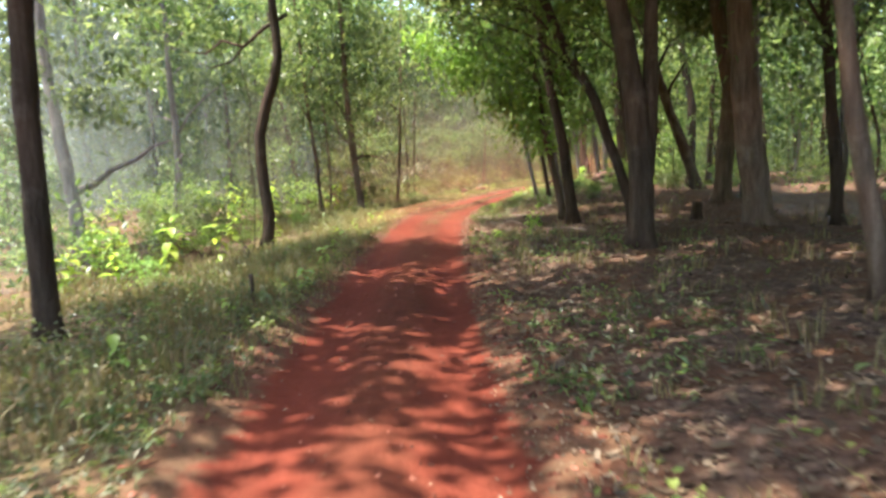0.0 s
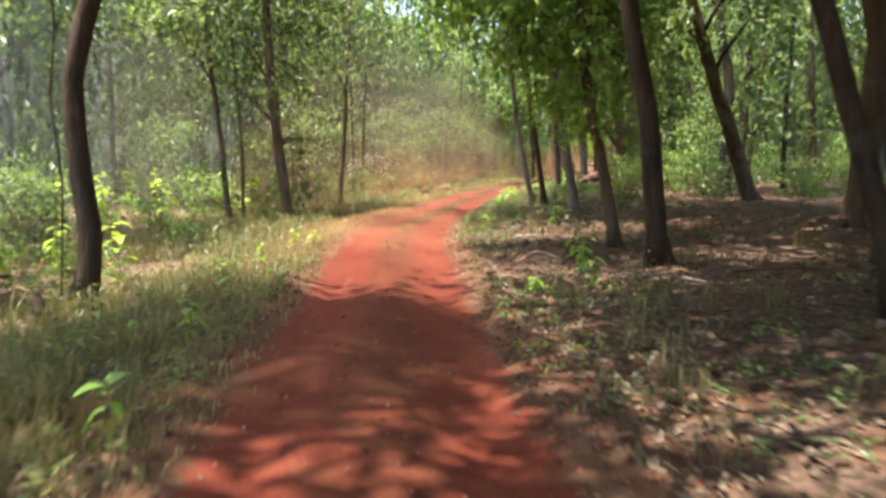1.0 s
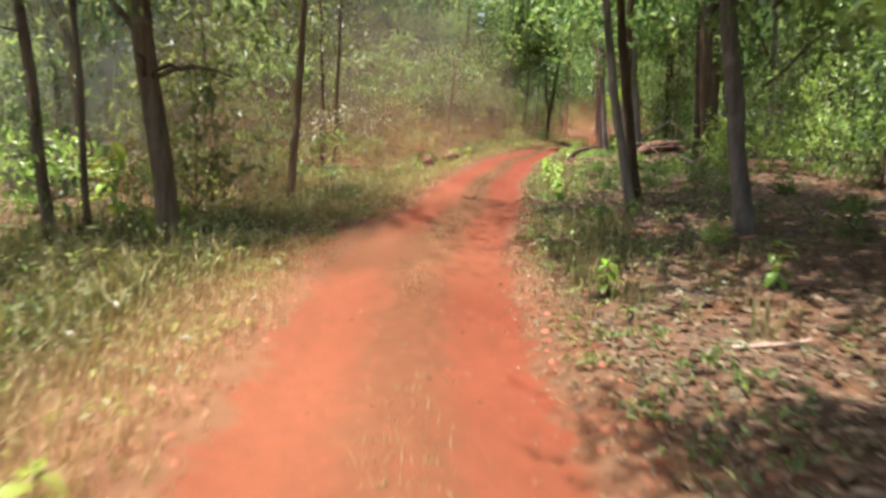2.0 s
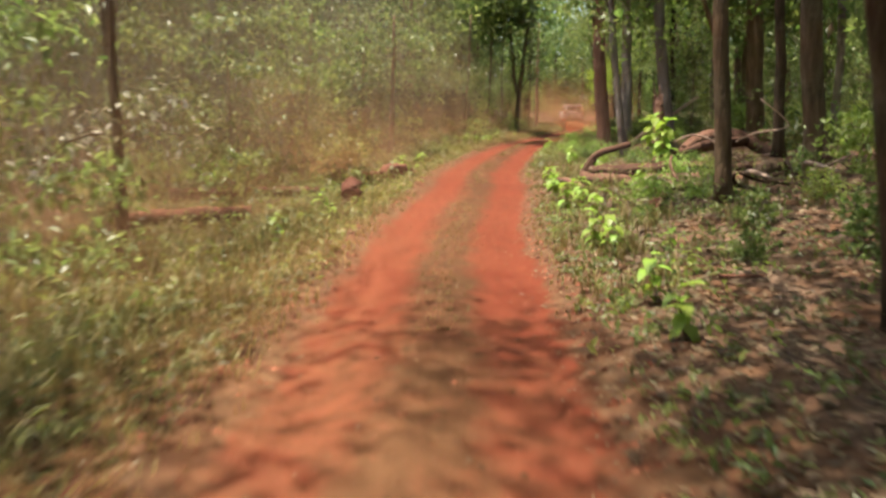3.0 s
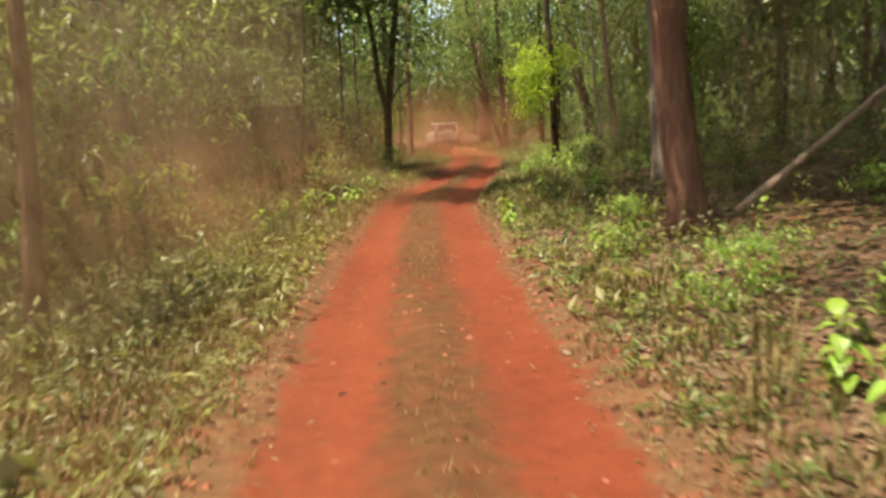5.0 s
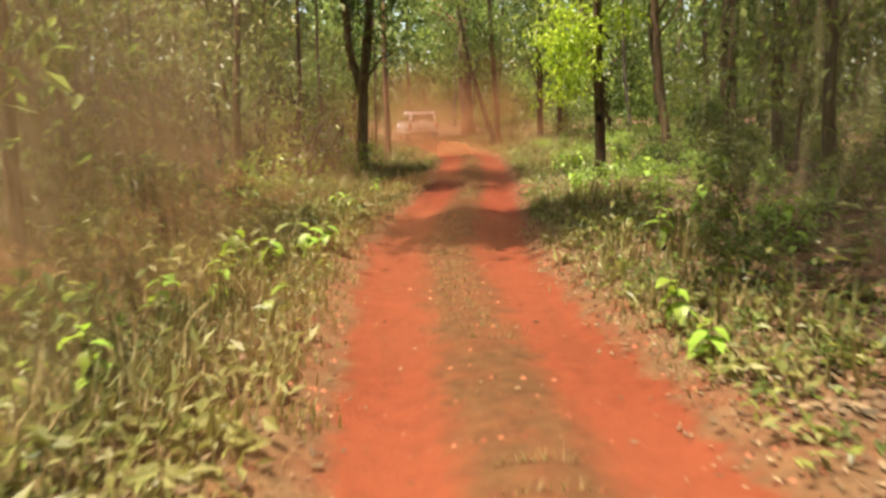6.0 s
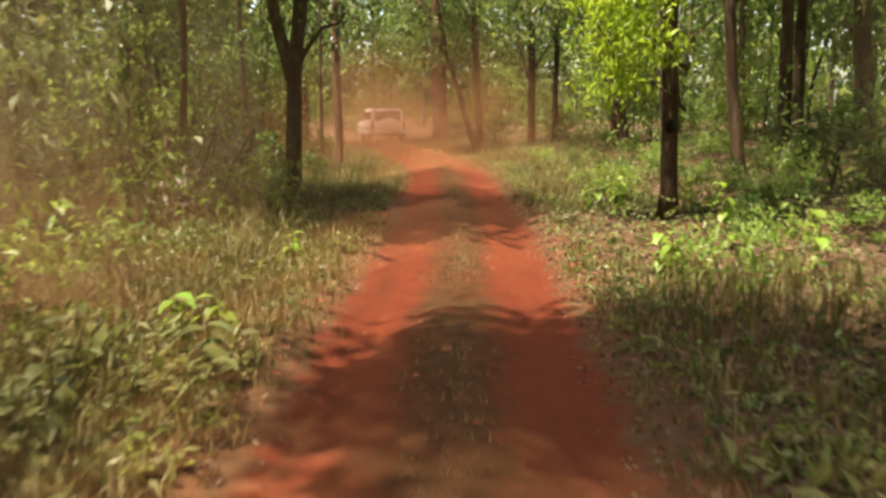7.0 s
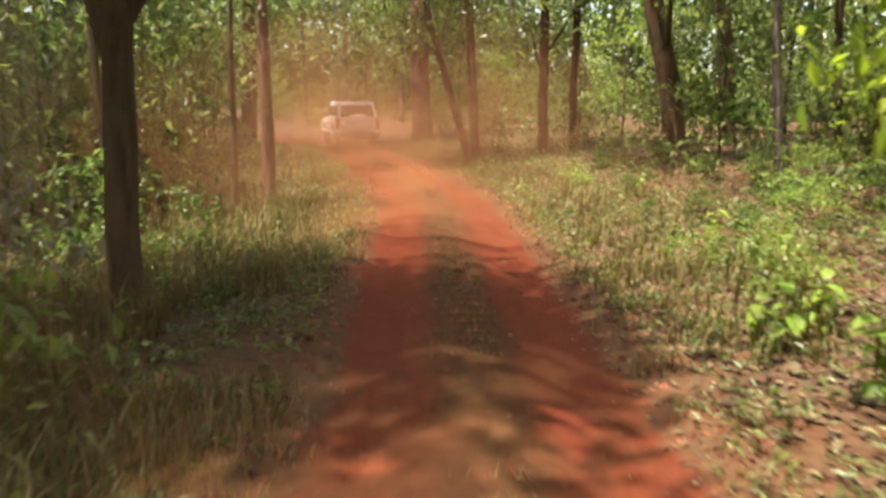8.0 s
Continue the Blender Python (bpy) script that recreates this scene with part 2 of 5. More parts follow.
def lane_uv(x, y):
    """How far right of the lane's middle a place lies, and how far along the lane."""
    p = np.column_stack([np.ravel(x), np.ravel(y)]).astype(float)
    u, s = np.empty(len(p)), np.empty(len(p))
    for a in range(0, len(p), 4000):
        q = p[a:a + 4000]
        i = ((q[:, None] - LINE[None]) ** 2).sum(-1).argmin(1)
        r = q - LINE[i]
        u[a:a + 4000] = r[:, 0] * ALONG[i, 1] - r[:, 1] * ALONG[i, 0]
        s[a:a + 4000] = LENGTH[i] + (r * ALONG[i]).sum(-1)
        far = np.linalg.norm(r, axis=1)
        u[a:a + 4000] = np.where(np.abs(u[a:a + 4000]) < far * 0.7, np.sign(u[a:a + 4000]) * far, u[a:a + 4000])
    return u, s


def lane_xy(s, u):
    i = np.clip(np.searchsorted(LENGTH, s), 0, len(LINE) - 1)
    return LINE[i, 0] + u * ALONG[i, 1], LINE[i, 1] - u * ALONG[i, 0]


def waves(x, y, scale, seed):
    """Smooth unevenness of about -1 to 1 out of a few crossed waves."""
    r = np.random.default_rng(seed)
    out = 0
    for k in range(7):
        a, f, p = r.uniform(0, 6.28), scale * r.uniform(0.6, 1.9), r.uniform(0, 6.28)
        out = out + np.sin((x * np.cos(a) + y * np.sin(a)) * f + p)
    return out / 3.6


def height(x, y, uv=None):
    x, y = np.asarray(x, float), np.asarray(y, float)
    u, s = uv if uv is not None else lane_uv(x, y)
    u = u.reshape(x.shape)
    rise = 0.12 - 0.055 * np.exp(-((s.reshape(x.shape) - 20) / 4.5) ** 2)
    right = rise * np.clip(np.minimum(u, 6) - 1.4, 0, None) + 0.015 * np.clip(np.minimum(u, 40) - 6, 0, None)
    dip = 0.05 + 0.13 * np.exp(-((s.reshape(x.shape) - 17) / 6.0) ** 2)
    left = -dip * np.clip(np.minimum(-u, 5) - 1.4, 0, None)
    z = np.where(u > 0, right, left)
    off = np.abs(u)
    z = z - 0.065 * np.exp(-((off - 0.70) / 0.25) ** 2) + 0.035 * np.exp(-(u / 0.24) ** 2)
    z = z + 0.06 * np.exp(-((off - 1.32) / 0.2) ** 2)
    wild = np.clip((off - 1.0) / 2.0, 0, 1)
    z = z + waves(x, y, 2.3, 3) * (0.004 + 0.06 * wild) + waves(x, y, 6.5, 4) * (0.003 + 0.02 * wild) + waves(x, y, 0.5, 5) * 0.12 * np.clip((off - 3) / 6, 0, 1)
    return z


def ground_at(x, y):
    return float(height(np.array([x]), np.array([y]))[0])


# ---------------------------------------------------------------- mesh tools
def mesh_from(name, verts, faces, material, smooth=True):
    me = bpy.data.meshes.new(name)
    me.from_pydata([tuple(v) for v in np.asarray(verts, float)], [], [tuple(int(i) for i in f) for f in faces])
    me.materials.append(material)
    if smooth:
        me.polygons.foreach_set("use_smooth", np.ones(len(me.polygons), bool))
    return me


def part(name, me, parent=None, label="", place=None):
    ob = new(name, me)
    if parent is not None:
        ob.parent = parent
    if place is not None:
        ob.matrix_basis = place
    if label:
        tagged(ob, label)
    return ob


def thing(name, x, y, z, label, category, group="", turn=0.0, kind=""):
    ob = new(name)
    ob.empty_display_size = 0.2
    ob.matrix_basis = pose(x, y, z, 0, 0, turn)
    return tagged(ob, label, category, group, kind)


def tube(points, radii, sides=9, rough=0.08, seed=0, caps=True, ridges=0.0):
    """Verts and faces of a round stem along points, uneven by the share rough; ridges run along it."""
    p = np.array(points, float)
    r = np.random.default_rng(seed)
    n = len(p)
    d = np.gradient(p, axis=0)
    d /= np.linalg.norm(d, axis=1)[:, None] + 1e-9
    side = np.cross(d[0], (0.31, 0.77, 0.2) if abs(d[0][2]) > 0.5 else (0.1, 0.05, 1.0))
    verts, faces = [], []
    bumps = 1 + rough * r.normal(size=(n, sides)) * 0.6 + rough * 1.2 * np.sin(np.arange(sides) * 6.283 / sides * 2 + r.uniform(0, 6))[None]
    if ridges:
        run = r.normal(size=(n + 6, sides))
        bumps = bumps + ridges * (r.normal(size=sides)[None] * 0.7 + np.stack([run[k:k + n] for k in range(7)]).mean(0) * 1.6)
    for i in range(n):
        side = side - d[i] * (side @ d[i])
        side /= np.linalg.norm(side) + 1e-9
        up = np.cross(d[i], side)
        for k in range(sides):
            a = 6.2832 * k / sides
            verts.append(p[i] + radii[i] * bumps[i, k] * (math.cos(a) * side + math.sin(a) * up))
    for i in range(n - 1):
        for k in range(sides):
            a, b = i * sides + k, i * sides + (k + 1) % sides
            faces.append((a, b, b + sides, a + sides))
    if caps:
        faces.append(tuple(range(sides))[::-1])
        faces.append(tuple(range((n - 1) * sides, n * sides)))
    return verts, faces


class Pile:
    """Gathers verts and faces into one mesh."""

    def __init__(self):
        self.v, self.f = [], []

    def put(self, vf):
        k = len(self.v)
        self.v.extend(vf[0])
        self.f.extend([tuple(i + k for i in f) for f in vf[1]])

    def mesh(self, name, material, smooth=True):
        return mesh_from(name, self.v, self.f, material, smooth)


def leaves(name, centres, size, material, r, droop=0.5, slim=0.42, tilt=0.45):
    """One mesh of folded leaves, each about size long, lying round the given places."""
    c = np.asarray(centres, float)
    n = len(c)
    size = np.broadcast_to(size, n) * r.uniform(0.65, 1.3, n)
    yaw = r.uniform(0, 6.2832, n)
    pitch = r.normal(-droop, tilt, n)
    out = np.column_stack([np.cos(yaw) * np.cos(pitch), np.sin(yaw) * np.cos(pitch), np.sin(pitch)])
    side = np.cross(out, (0, 0, 1.0)) + r.normal(0, 0.35 * min(1, tilt / 0.4), (n, 3))
    side -= out * (side * out).sum(1)[:, None]
    side /= np.linalg.norm(side, axis=1)[:, None]
    nor = np.cross(side, out)
    fold = r.uniform(0.05, 0.3, n)[:, None]
    L, W = size[:, None], (size * slim)[:, None]
    base = c - out * L * 0.5
    tip = c + out * L * 0.5 - nor * L * r.uniform(0.0, 0.25, n)[:, None]
    mid = c - out * L * 0.05
    v = np.stack([base, mid + side * W * 0.5 + nor * W * fold, tip, mid - side * W * 0.5 + nor * W * fold], 1).reshape(-1, 3)
    k = np.arange(n)[:, None] * 4
    f = np.concatenate([k + (0, 1, 2), k + (0, 2, 3)])
    return mesh_from(name, v, f, material, False)


def fallen_leaves(name, centres, size, material, r):
    """One mesh of curled dry leaves lying about, each of six corners."""
    c = np.asarray(centres, float)
    n = len(c)
    L = (size * r.uniform(0.6, 1.4, n))[:, None]
    W = L * r.uniform(0.3, 0.5, n)[:, None]
    a = r.uniform(0, 6.2832, n)
    tip = r.normal(0, 0.22, n)
    out = np.column_stack([np.cos(a) * np.cos(tip), np.sin(a) * np.cos(tip), np.sin(tip)])
    side = np.column_stack([-np.sin(a), np.cos(a), r.normal(0, 0.25, n)])
    up = np.cross(out, side)
    curl, bow = r.uniform(-0.05, 0.35, n)[:, None], r.uniform(-0.1, 0.22, n)[:, None]
    v = np.stack([c - out * L * 0.5 + up * L * bow,
                  c - out * L * 0.14 + side * W * 0.5 + up * W * curl, c + out * L * 0.2 + side * W * 0.42 + up * W * curl,
                  c + out * L * 0.5 + up * L * bow,
                  c + out * L * 0.2 - side * W * 0.42 + up * W * curl, c - out * L * 0.14 - side * W * 0.5 + up * W * curl], 1).reshape(-1, 3)
    k = np.arange(n)[:, None] * 6
    f = np.concatenate([k + (0, 1, 5), k + (2, 3, 4)])
    g = k + (1, 2, 4, 5)
    return mesh_from(name, v, [*f.tolist(), *g.tolist()], material, False)


# ---------------------------------------------------------------- ground
def axis(lo, hi, step, far):
    mid = np.arange(lo, hi + step / 2, step)
    grow = step * 1.18 ** np.arange(1, 60)
    out = np.cumsum(grow)
    out = out[out < far]
    return np.r_[lo - out[::-1], mid, hi + out]


def build_ground():
    xs, ys = axis(-6.0, 25.0, 0.2, 700), axis(0.0, 96.0, 0.28, 700)
    X, Y = np.meshgrid(xs, ys)
    u, s = lane_uv(X, Y)
    z = height(X.ravel(), Y.ravel(), (u, s))
    nx, ny = len(xs), len(ys)
    i = (np.arange(ny - 1)[:, None] * nx + np.arange(nx - 1)[None]).ravel()
    faces = np.column_stack([i, i + 1, i + nx + 1, i + nx])
    me = mesh_from("ground", np.column_stack([X.ravel(), Y.ravel(), z]), faces, M_GROUND)
    lane = me.uv_layers.new(name="lane")
    loop = np.empty(len(me.loops), np.int32)
    me.loops.foreach_get("vertex_index", loop)
    lane.data.foreach_set("uv", np.column_stack([u, s])[loop].astype(np.float32).ravel())
    tagged(new("ground", me), "red laterite forest track between leaf-strewn brown earth", "ground", kind="structure")


build_ground()


# ---------------------------------------------------------------- trees
def crown_mesh(name, r, wide, low, high, clumps, per, size, material=None, spread=0.55):
    """Leaf clumps scattered through an uneven crown, thicker towards its outside."""
    a = r.uniform(0, 6.2832, clumps)
    h = r.uniform(low, high, clumps)
    mid = (h - low) / (high - low)
    reach = wide * (0.35 + 0.65 * np.sin(np.clip(mid * 0.9 + 0.1, 0, 1) * 3.1416)) * np.sqrt(r.uniform(0.08, 1.0, clumps))
    c = np.column_stack([np.cos(a) * reach, np.sin(a) * reach, h])
    far = r.normal(0, 1, (clumps, per, 3)) * (spread, spread, spread * 0.55) * r.uniform(0.6, 1.4, (clumps, 1, 1))
    return leaves(name, (c[:, None] + far).reshape(-1, 3), size, material or M_LEAF, r), c


def limb(r, start, end, radius, sides=5):
    start, end = np.array(start), np.array(end)
    t = np.linspace(0, 1, 5)[:, None]
    p = start + (end - start) * t + np.array([0, 0, 1.0]) * (np.sin(t * 3.14) * 0.12 * np.linalg.norm(end - start)) + r.normal(0, 0.05, (5, 3)) * np.linalg.norm(end - start) * t * (1 - t) * 3
    return tube(p, radius * np.linspace(1, 0.35, 5), sides, 0.1, int(r.integers(1e6)))


CROWNS = {}


def crown_kind(kind):
    """A few crowns, built once and used by many trees: leaves and the places of their clumps."""
    if kind not in CROWNS:
        r = np.random.default_rng(100 + kind)
        # The last three are dense high crowns made to shade the ground below.
        wide, low, high, clumps, per, size = ((2.4, 4.2, 11.0, 44, 60, 0.21), (2.9, 3.6, 12.5, 50, 60, 0.31), (1.9, 3.2, 9.0, 40, 56, 0.19),
                                              (2.6, 5.0, 13.0, 46, 60, 0.30), (3.3, 4.4, 12.0, 52, 62, 0.31),
                                              (5.2, 6.5, 13.5, 95, 62, 0.27), (4.6, 5.6, 12.0, 90, 62, 0.40), (2.7, 5.6, 12.0, 64, 66, 0.42))[kind % 8]
        CROWNS[kind] = crown_mesh("crown", r, wide, low, high, clumps, per, size)
    return CROWNS[kind]


def stem_line(h, bend, r, wiggle=0.05):
    """Points up a stem of height h that passes through the bends (x, z); above them it goes on the same way, straightening."""
    pts = [(0.0, 0.0)] + list(bend)
    (xa, za), (xb, zb) = pts[-2] if len(pts) > 1 else (0, 0), pts[-1]
    slope = (xb - xa) / max(zb - za, 0.3) if len(pts) > 1 else 0.0
    while pts[-1][1] < h - 0.5:
        slope *= 0.75
        step = min(1.8, h - pts[-1][1])
        pts.append((pts[-1][0] + slope * step, pts[-1][1] + step))
    line = smooth_line([(x, 0, z) for x, z in pts], 0.45)
    line[:, 1] += np.cumsum(r.normal(0, wiggle, len(line))) * 0.6
    line[2:, 0] += np.cumsum(r.normal(0, wiggle, len(line) - 2)) * 0.25
    return line


SEED = [1]


def tree(x, y, radius, bend=(), bark=None, crown=0, h=11.0, label="", boughs=5, sink=0.12, crown_at=None, turn=None, twigs=0, name="tree"):
    SEED[0] += 1
    r = np.random.default_rng(SEED[0])
    bark = bark or M_BARK
    t = thing(name, x, y, ground_at(x, y) - sink, label or "slender forest tree with grey-brown bark and green crown", "tree", "forest trees", turn or 0.0)
    line = stem_line(h, bend, r)
    z = line[:, 2]
    rad = radius * (1 - 0.62 * z / z.max()) * (1 + 0.55 * np.exp(-z / 0.16))
    part("trunk", mesh_from("trunk", *tube(line, rad, 11 if radius > 0.1 else 8, 0.07, SEED[0]), bark), t)
    if crown is not None:
        me, clumps = crown_kind(crown)
        top = line[np.abs(z - (crown_at or 5.0)).argmin()]
        shift = np.array([top[0], top[1], 0.0])
        spin = r.uniform(0, 6.28)
        c, s = math.cos(spin), math.sin(spin)
        ob = part("crown", me, t, place=Matrix.Translation(shift) @ Matrix.Rotation(spin, 4, "Z"))
        for k in r.choice(len(clumps), boughs, replace=False):
            q = clumps[k]
            end = np.array([c * q[0] - s * q[1], s * q[0] + c * q[1], q[2]]) + shift
            at = np.abs(z - max(end[2] - 1.2 - 0.3 * np.hypot(q[0], q[1]), 1.8)).argmin()
            part("limb", mesh_from("limb", *limb(r, line[at], end, max(0.012, rad[at] * 0.4)), bark), t)
    if twigs:
        for _ in range(twigs):
            at = int(r.integers(len(line) // 6, max(len(line) // 6 + 1, len(line) * 2 // 3)))
            a, ln = r.uniform(0, 6.28), r.uniform(0.5, 1.4)
            end = line[at] + (math.cos(a) * ln, math.sin(a) * ln, r.uniform(0.1, 0.7) * ln)
            part("bare_branch", mesh_from("bare_branch", *limb(r, line[at], end, rad[at] * 0.3), bark), t, "bare twisting side branch")
    return t


DARK = "dark-barked forest tree beside the red track"
GREY = "straight grey-barked tree on leaf-strewn ground"
REDD = "tree with reddish flaking bark coated in dust"
# left of the lane, first stretch
tree(-4.47, 8.35, 0.145, ((-0.04, 1.91), (-0.06, 3.73)), M_BARK_DARK, 6, label=DARK, turn=0)
tree(-4.5, 18.9, 0.16, ((0.14, 0.65), (0.17, 1.15), (0.09, 1.9), (0.03, 3.1), (0.2, 3.85), (0.4, 4.4), (0.54, 4.95), (0.48, 5.6)), M_BARK_DARK, None, label="dark crooked tree leaning over dry grass", boughs=0, turn=0)
tree(-3.05, 29.1, 0.14, ((-0.28, 2.13), (-0.45, 4.25)), M_BARK, 2, label="dark slim tree with bare side branches", twigs=6, turn=-6)
tree(-4.6, 29.3, 0.085, ((-0.25, 2.68), (-0.44, 4.27)), M_BARK, 3, twigs=3, turn=-6)
tree(-4.35, 29.7, 0.05, ((-0.05, 2.0), (-0.2, 4.0)), M_BARK, 2, h=8)
tree(-9.2, 26.0, 0.14, ((0.3, 2.2), (0.2, 5.0)), M_BARK_PALE, 4, twigs=6)
tree(-9.3, 19.5, 0.17, ((-0.1, 2.0), (-0.4, 4.0)), M_BARK_PALE, 1, label="pale tree with a long low bough in haze", boughs=3, turn=0)
tree(-7.0, 37.7, 0.13, ((-0.5, 3.4), (-0.9, 5.9)), M_BARK, 1)
# right of the lane, first stretch
# Its unseen top leans in so that the crown shades the track.
tree(3.42, 13.05, 0.225, ((0.0, 1.0), (-0.05, 1.75), (-0.15, 2.6), (-0.31, 3.4), (-0.62, 5.0), (-1.3, 7.6)), M_BARK_DARK, 6, crown_at=7.6, label=DARK, h=13, turn=-3)
tree(3.86, 14.85, 0.115, ((-0.17, 0.8), (-0.58, 2.05), (-0.86, 2.85), (-1.36, 3.75)), M_BARK_DARK, 2, label="dark tree leaning away from its neighbour", turn=-3)
tree(4.06, 14.9, 0.13, ((-0.22, 1.05), (-0.44, 2.5), (-0.64, 3.85), (-1.0, 6.0)), M_BARK_DARK, None, h=9, label="dark bare-stemmed tree crossing its slimmer neighbour at the foot", turn=0)
tree(9.9, 24.6, 0.17, ((0.12, 2.4), (0.05, 4.45)), M_BARK_PALE, 6, turn=0)
tree(3.34, 19.2, 0.155, ((-0.2, 1.3), (-0.36, 2.31), (-0.58, 3.3)), M_BARK_DARK, 6, label=DARK, turn=-4)
tree(3.48, 21.8, 0.105, ((-0.34, 1.75), (-0.57, 2.82)), M_BARK, 2, h=9, turn=-6)
tree(4.4, 25.2, 0.07, ((-0.33, 1.69), (-0.6, 3.17)), M_BARK_DARK, 4, h=10, turn=-4)
tree(4.6, 29.0, 0.125, ((-0.52, 2.78), (-0.68, 4.2)), M_BARK_PALE, 6, turn=-6)
tree(4.05, 32.0, 0.09, ((-0.36, 1.4), (-0.52, 2.12)), M_BARK_PALE, 3, label="pale trunk crossing a darker one", turn=-6)
tree(4.75, 33.8, 0.11, ((-0.22, 1.32), (-0.39, 2.29)), M_BARK_DARK, 4, label=DARK, turn=-6)
tree(10.2, 42.8, 0.25, ((-0.38, 3.56),), M_BARK, 4, turn=-6)
tree(11.3, 34.9, 0.22, ((-0.06, 3.81), (-0.37, 5.34)), M_BARK_DARK, 0, label=DARK, turn=-6)
tree(10.4, 31.0, 0.24, ((-1.41, 3.71), (-2.11, 5.79)), M_BARK_DARK, 3, label="dark tree with a leaning trunk", turn=-4)
tree(6.35, 15.1, 0.29, ((-0.43, 2.72), (-0.59, 4.39)), M_BARK, 6, h=13, label="stout brown-barked tree on dead leaves", turn=0)
tree(8.2, 22.3, 0.25, ((0.05, 1.8), (0.1, 3.4), (-0.15, 4.6), (-0.4, 6.2)), M_BARK, 6, h=13, label="forked brown-barked tree on dead leaves", turn=0)
tree(7.7, 14.7, 0.13, ((-0.34, 4.16),), M_BARK_DARK, 2, turn=0)
# Bent inwards above the view to put this crown's shade on the verge.
tree(4.4, 7.45, 0.095, ((-0.41, 2.08), (-0.5, 2.88), (-0.9, 4.6), (-1.9, 6.8)), M_BARK, 6, crown_at=6.8, turn=0)
tree(9.6, 18.5, 0.16, ((0.2, 3.0),), M_BARK_DARK, 3)
tree(14.9, 52.9, 0.3, ((-0.72, 8.2),), M_BARK, 1, h=14, turn=0)
# second stretch
tree(-1.45, 37.8, 0.062, ((0.1, 1.69), (0.15, 2.83)), M_BARK_DARK, None, h=5.5, label="thin dark sapling in dusty undergrowth", turn=-9)
tree(-2.0, 33.1, 0.086, ((0.08, 1.2), (0.16, 2.38)), M_BARK, 0, h=9, turn=-6)
tree(-1.8, 39.4, 0.066, ((0.01, 1.9), (-0.05, 3.13)), M_BARK_DARK, None, h=5.5, turn=-6)
tree(6.45, 39.4, 0.115, ((-0.12, 1.68), (-0.25, 2.91)), M_BARK, 1, label="slim grey-brown tree beside fallen branches", turn=-9)
tree(10.65, 44.8, 0.12, ((-0.13, 2.17), (-0.23, 3.33)), M_BARK_DARK, 3, turn=-9)
tree(8.9, 49.2, 0.105, ((-0.23, 1.38), (-0.41, 2.58)), M_BARK_PALE, 2, label=GREY, turn=-19)
tree(10.1, 53.9, 0.225, ((-0.24, 1.95), (-0.37, 3.35)), M_BARK_RED, 3, h=13, label=REDD, turn=-19)
tree(12.2, 57.2, 0.22, ((-0.12, 2), (-0.23, 3.79)), M_BARK_PALE, 6, h=13, label=GREY, turn=-19)
tree(10.1, 48.95, 0.185, ((-0.25, 1.53), (-0.38, 2.44)), M_BARK_PALE, 3, h=13, label="sturdy grey tree with mottled smooth bark", turn=-19)
tree(2.8, 53.2, 0.11, ((0.06, 1.86), (0.13, 3.32)), M_BARK_RED, None, h=4.6, label=REDD, turn=-19)
tree(1.9, 54.4, 0.075, ((0.12, 1.78), (0.27, 3.45)), M_BARK, None, h=4.4, turn=-19)
# third stretch, right
tree(19.4, 69.5, 0.12, ((-0.23, 1.57), (-0.37, 2.71)), M_BARK, 0, turn=-28)
tree(23.1, 71.3, 0.15, ((-0.17, 3.03),), M_BARK_DARK, 3, label=DARK, turn=-28)
tree(23.7, 78.1, 0.24, ((-0.38, 1.9), (-0.78, 3.42)), M_BARK, 1, h=13, label="leaning brown tree at the edge of sunlit thicket", turn=-28)
tree(29.3, 81.8, 0.26, ((-0.42, 4.09),), M_BARK, 4, h=13, turn=-28)
tree(23.7, 83.3, 0.14, ((-0.07, 4.13),), M_BARK_DARK, 2, label=DARK, turn=-28)
tree(22.0, 84.1, 0.14, ((-0.12, 2.09), (-0.23, 4.32)), M_BARK, 0, turn=-28)
tree(21.6, 83.6, 0.105, ((-1.03, 3.41),), M_BARK, 2, h=9, label="thin tree leaning over the track", turn=-28)
tree(24.9, 93.3, 0.44, ((-0.13, 3.57),), M_BARK_RED, 1, h=15, label="massive reddish trunk at the bend of the track", turn=-28)
tree(24.8, 83.4, 0.13, ((-0.02, 2.25),), M_BARK_DARK, 3, turn=-28)
tree(21.2, 73.4, 0.069, ((-0.36, 2.84),), M_BARK_PALE, 2, h=9, label=GREY, turn=-28)
tree(28.0, 77.3, 0.12, ((-0.28, 3.17),), M_BARK, 0, turn=-28)
tree(26.5, 74.5, 0.22, ((-0.25, 4.03),), M_BARK_DARK, 4, label=DARK, turn=-26)
tree(29.9, 74.5, 0.28, ((-0.41, 4.19),), M_BARK, 1, h=13, turn=-26)
tree(16.2, 61.8, 0.115, ((-0.12, 1.82),), M_BARK_DARK, 3, label=DARK, turn=-24)
tree(17.0, 63.6, 0.125, ((-0.11, 1.97),), M_BARK_DARK, 6, label=DARK, turn=-24)
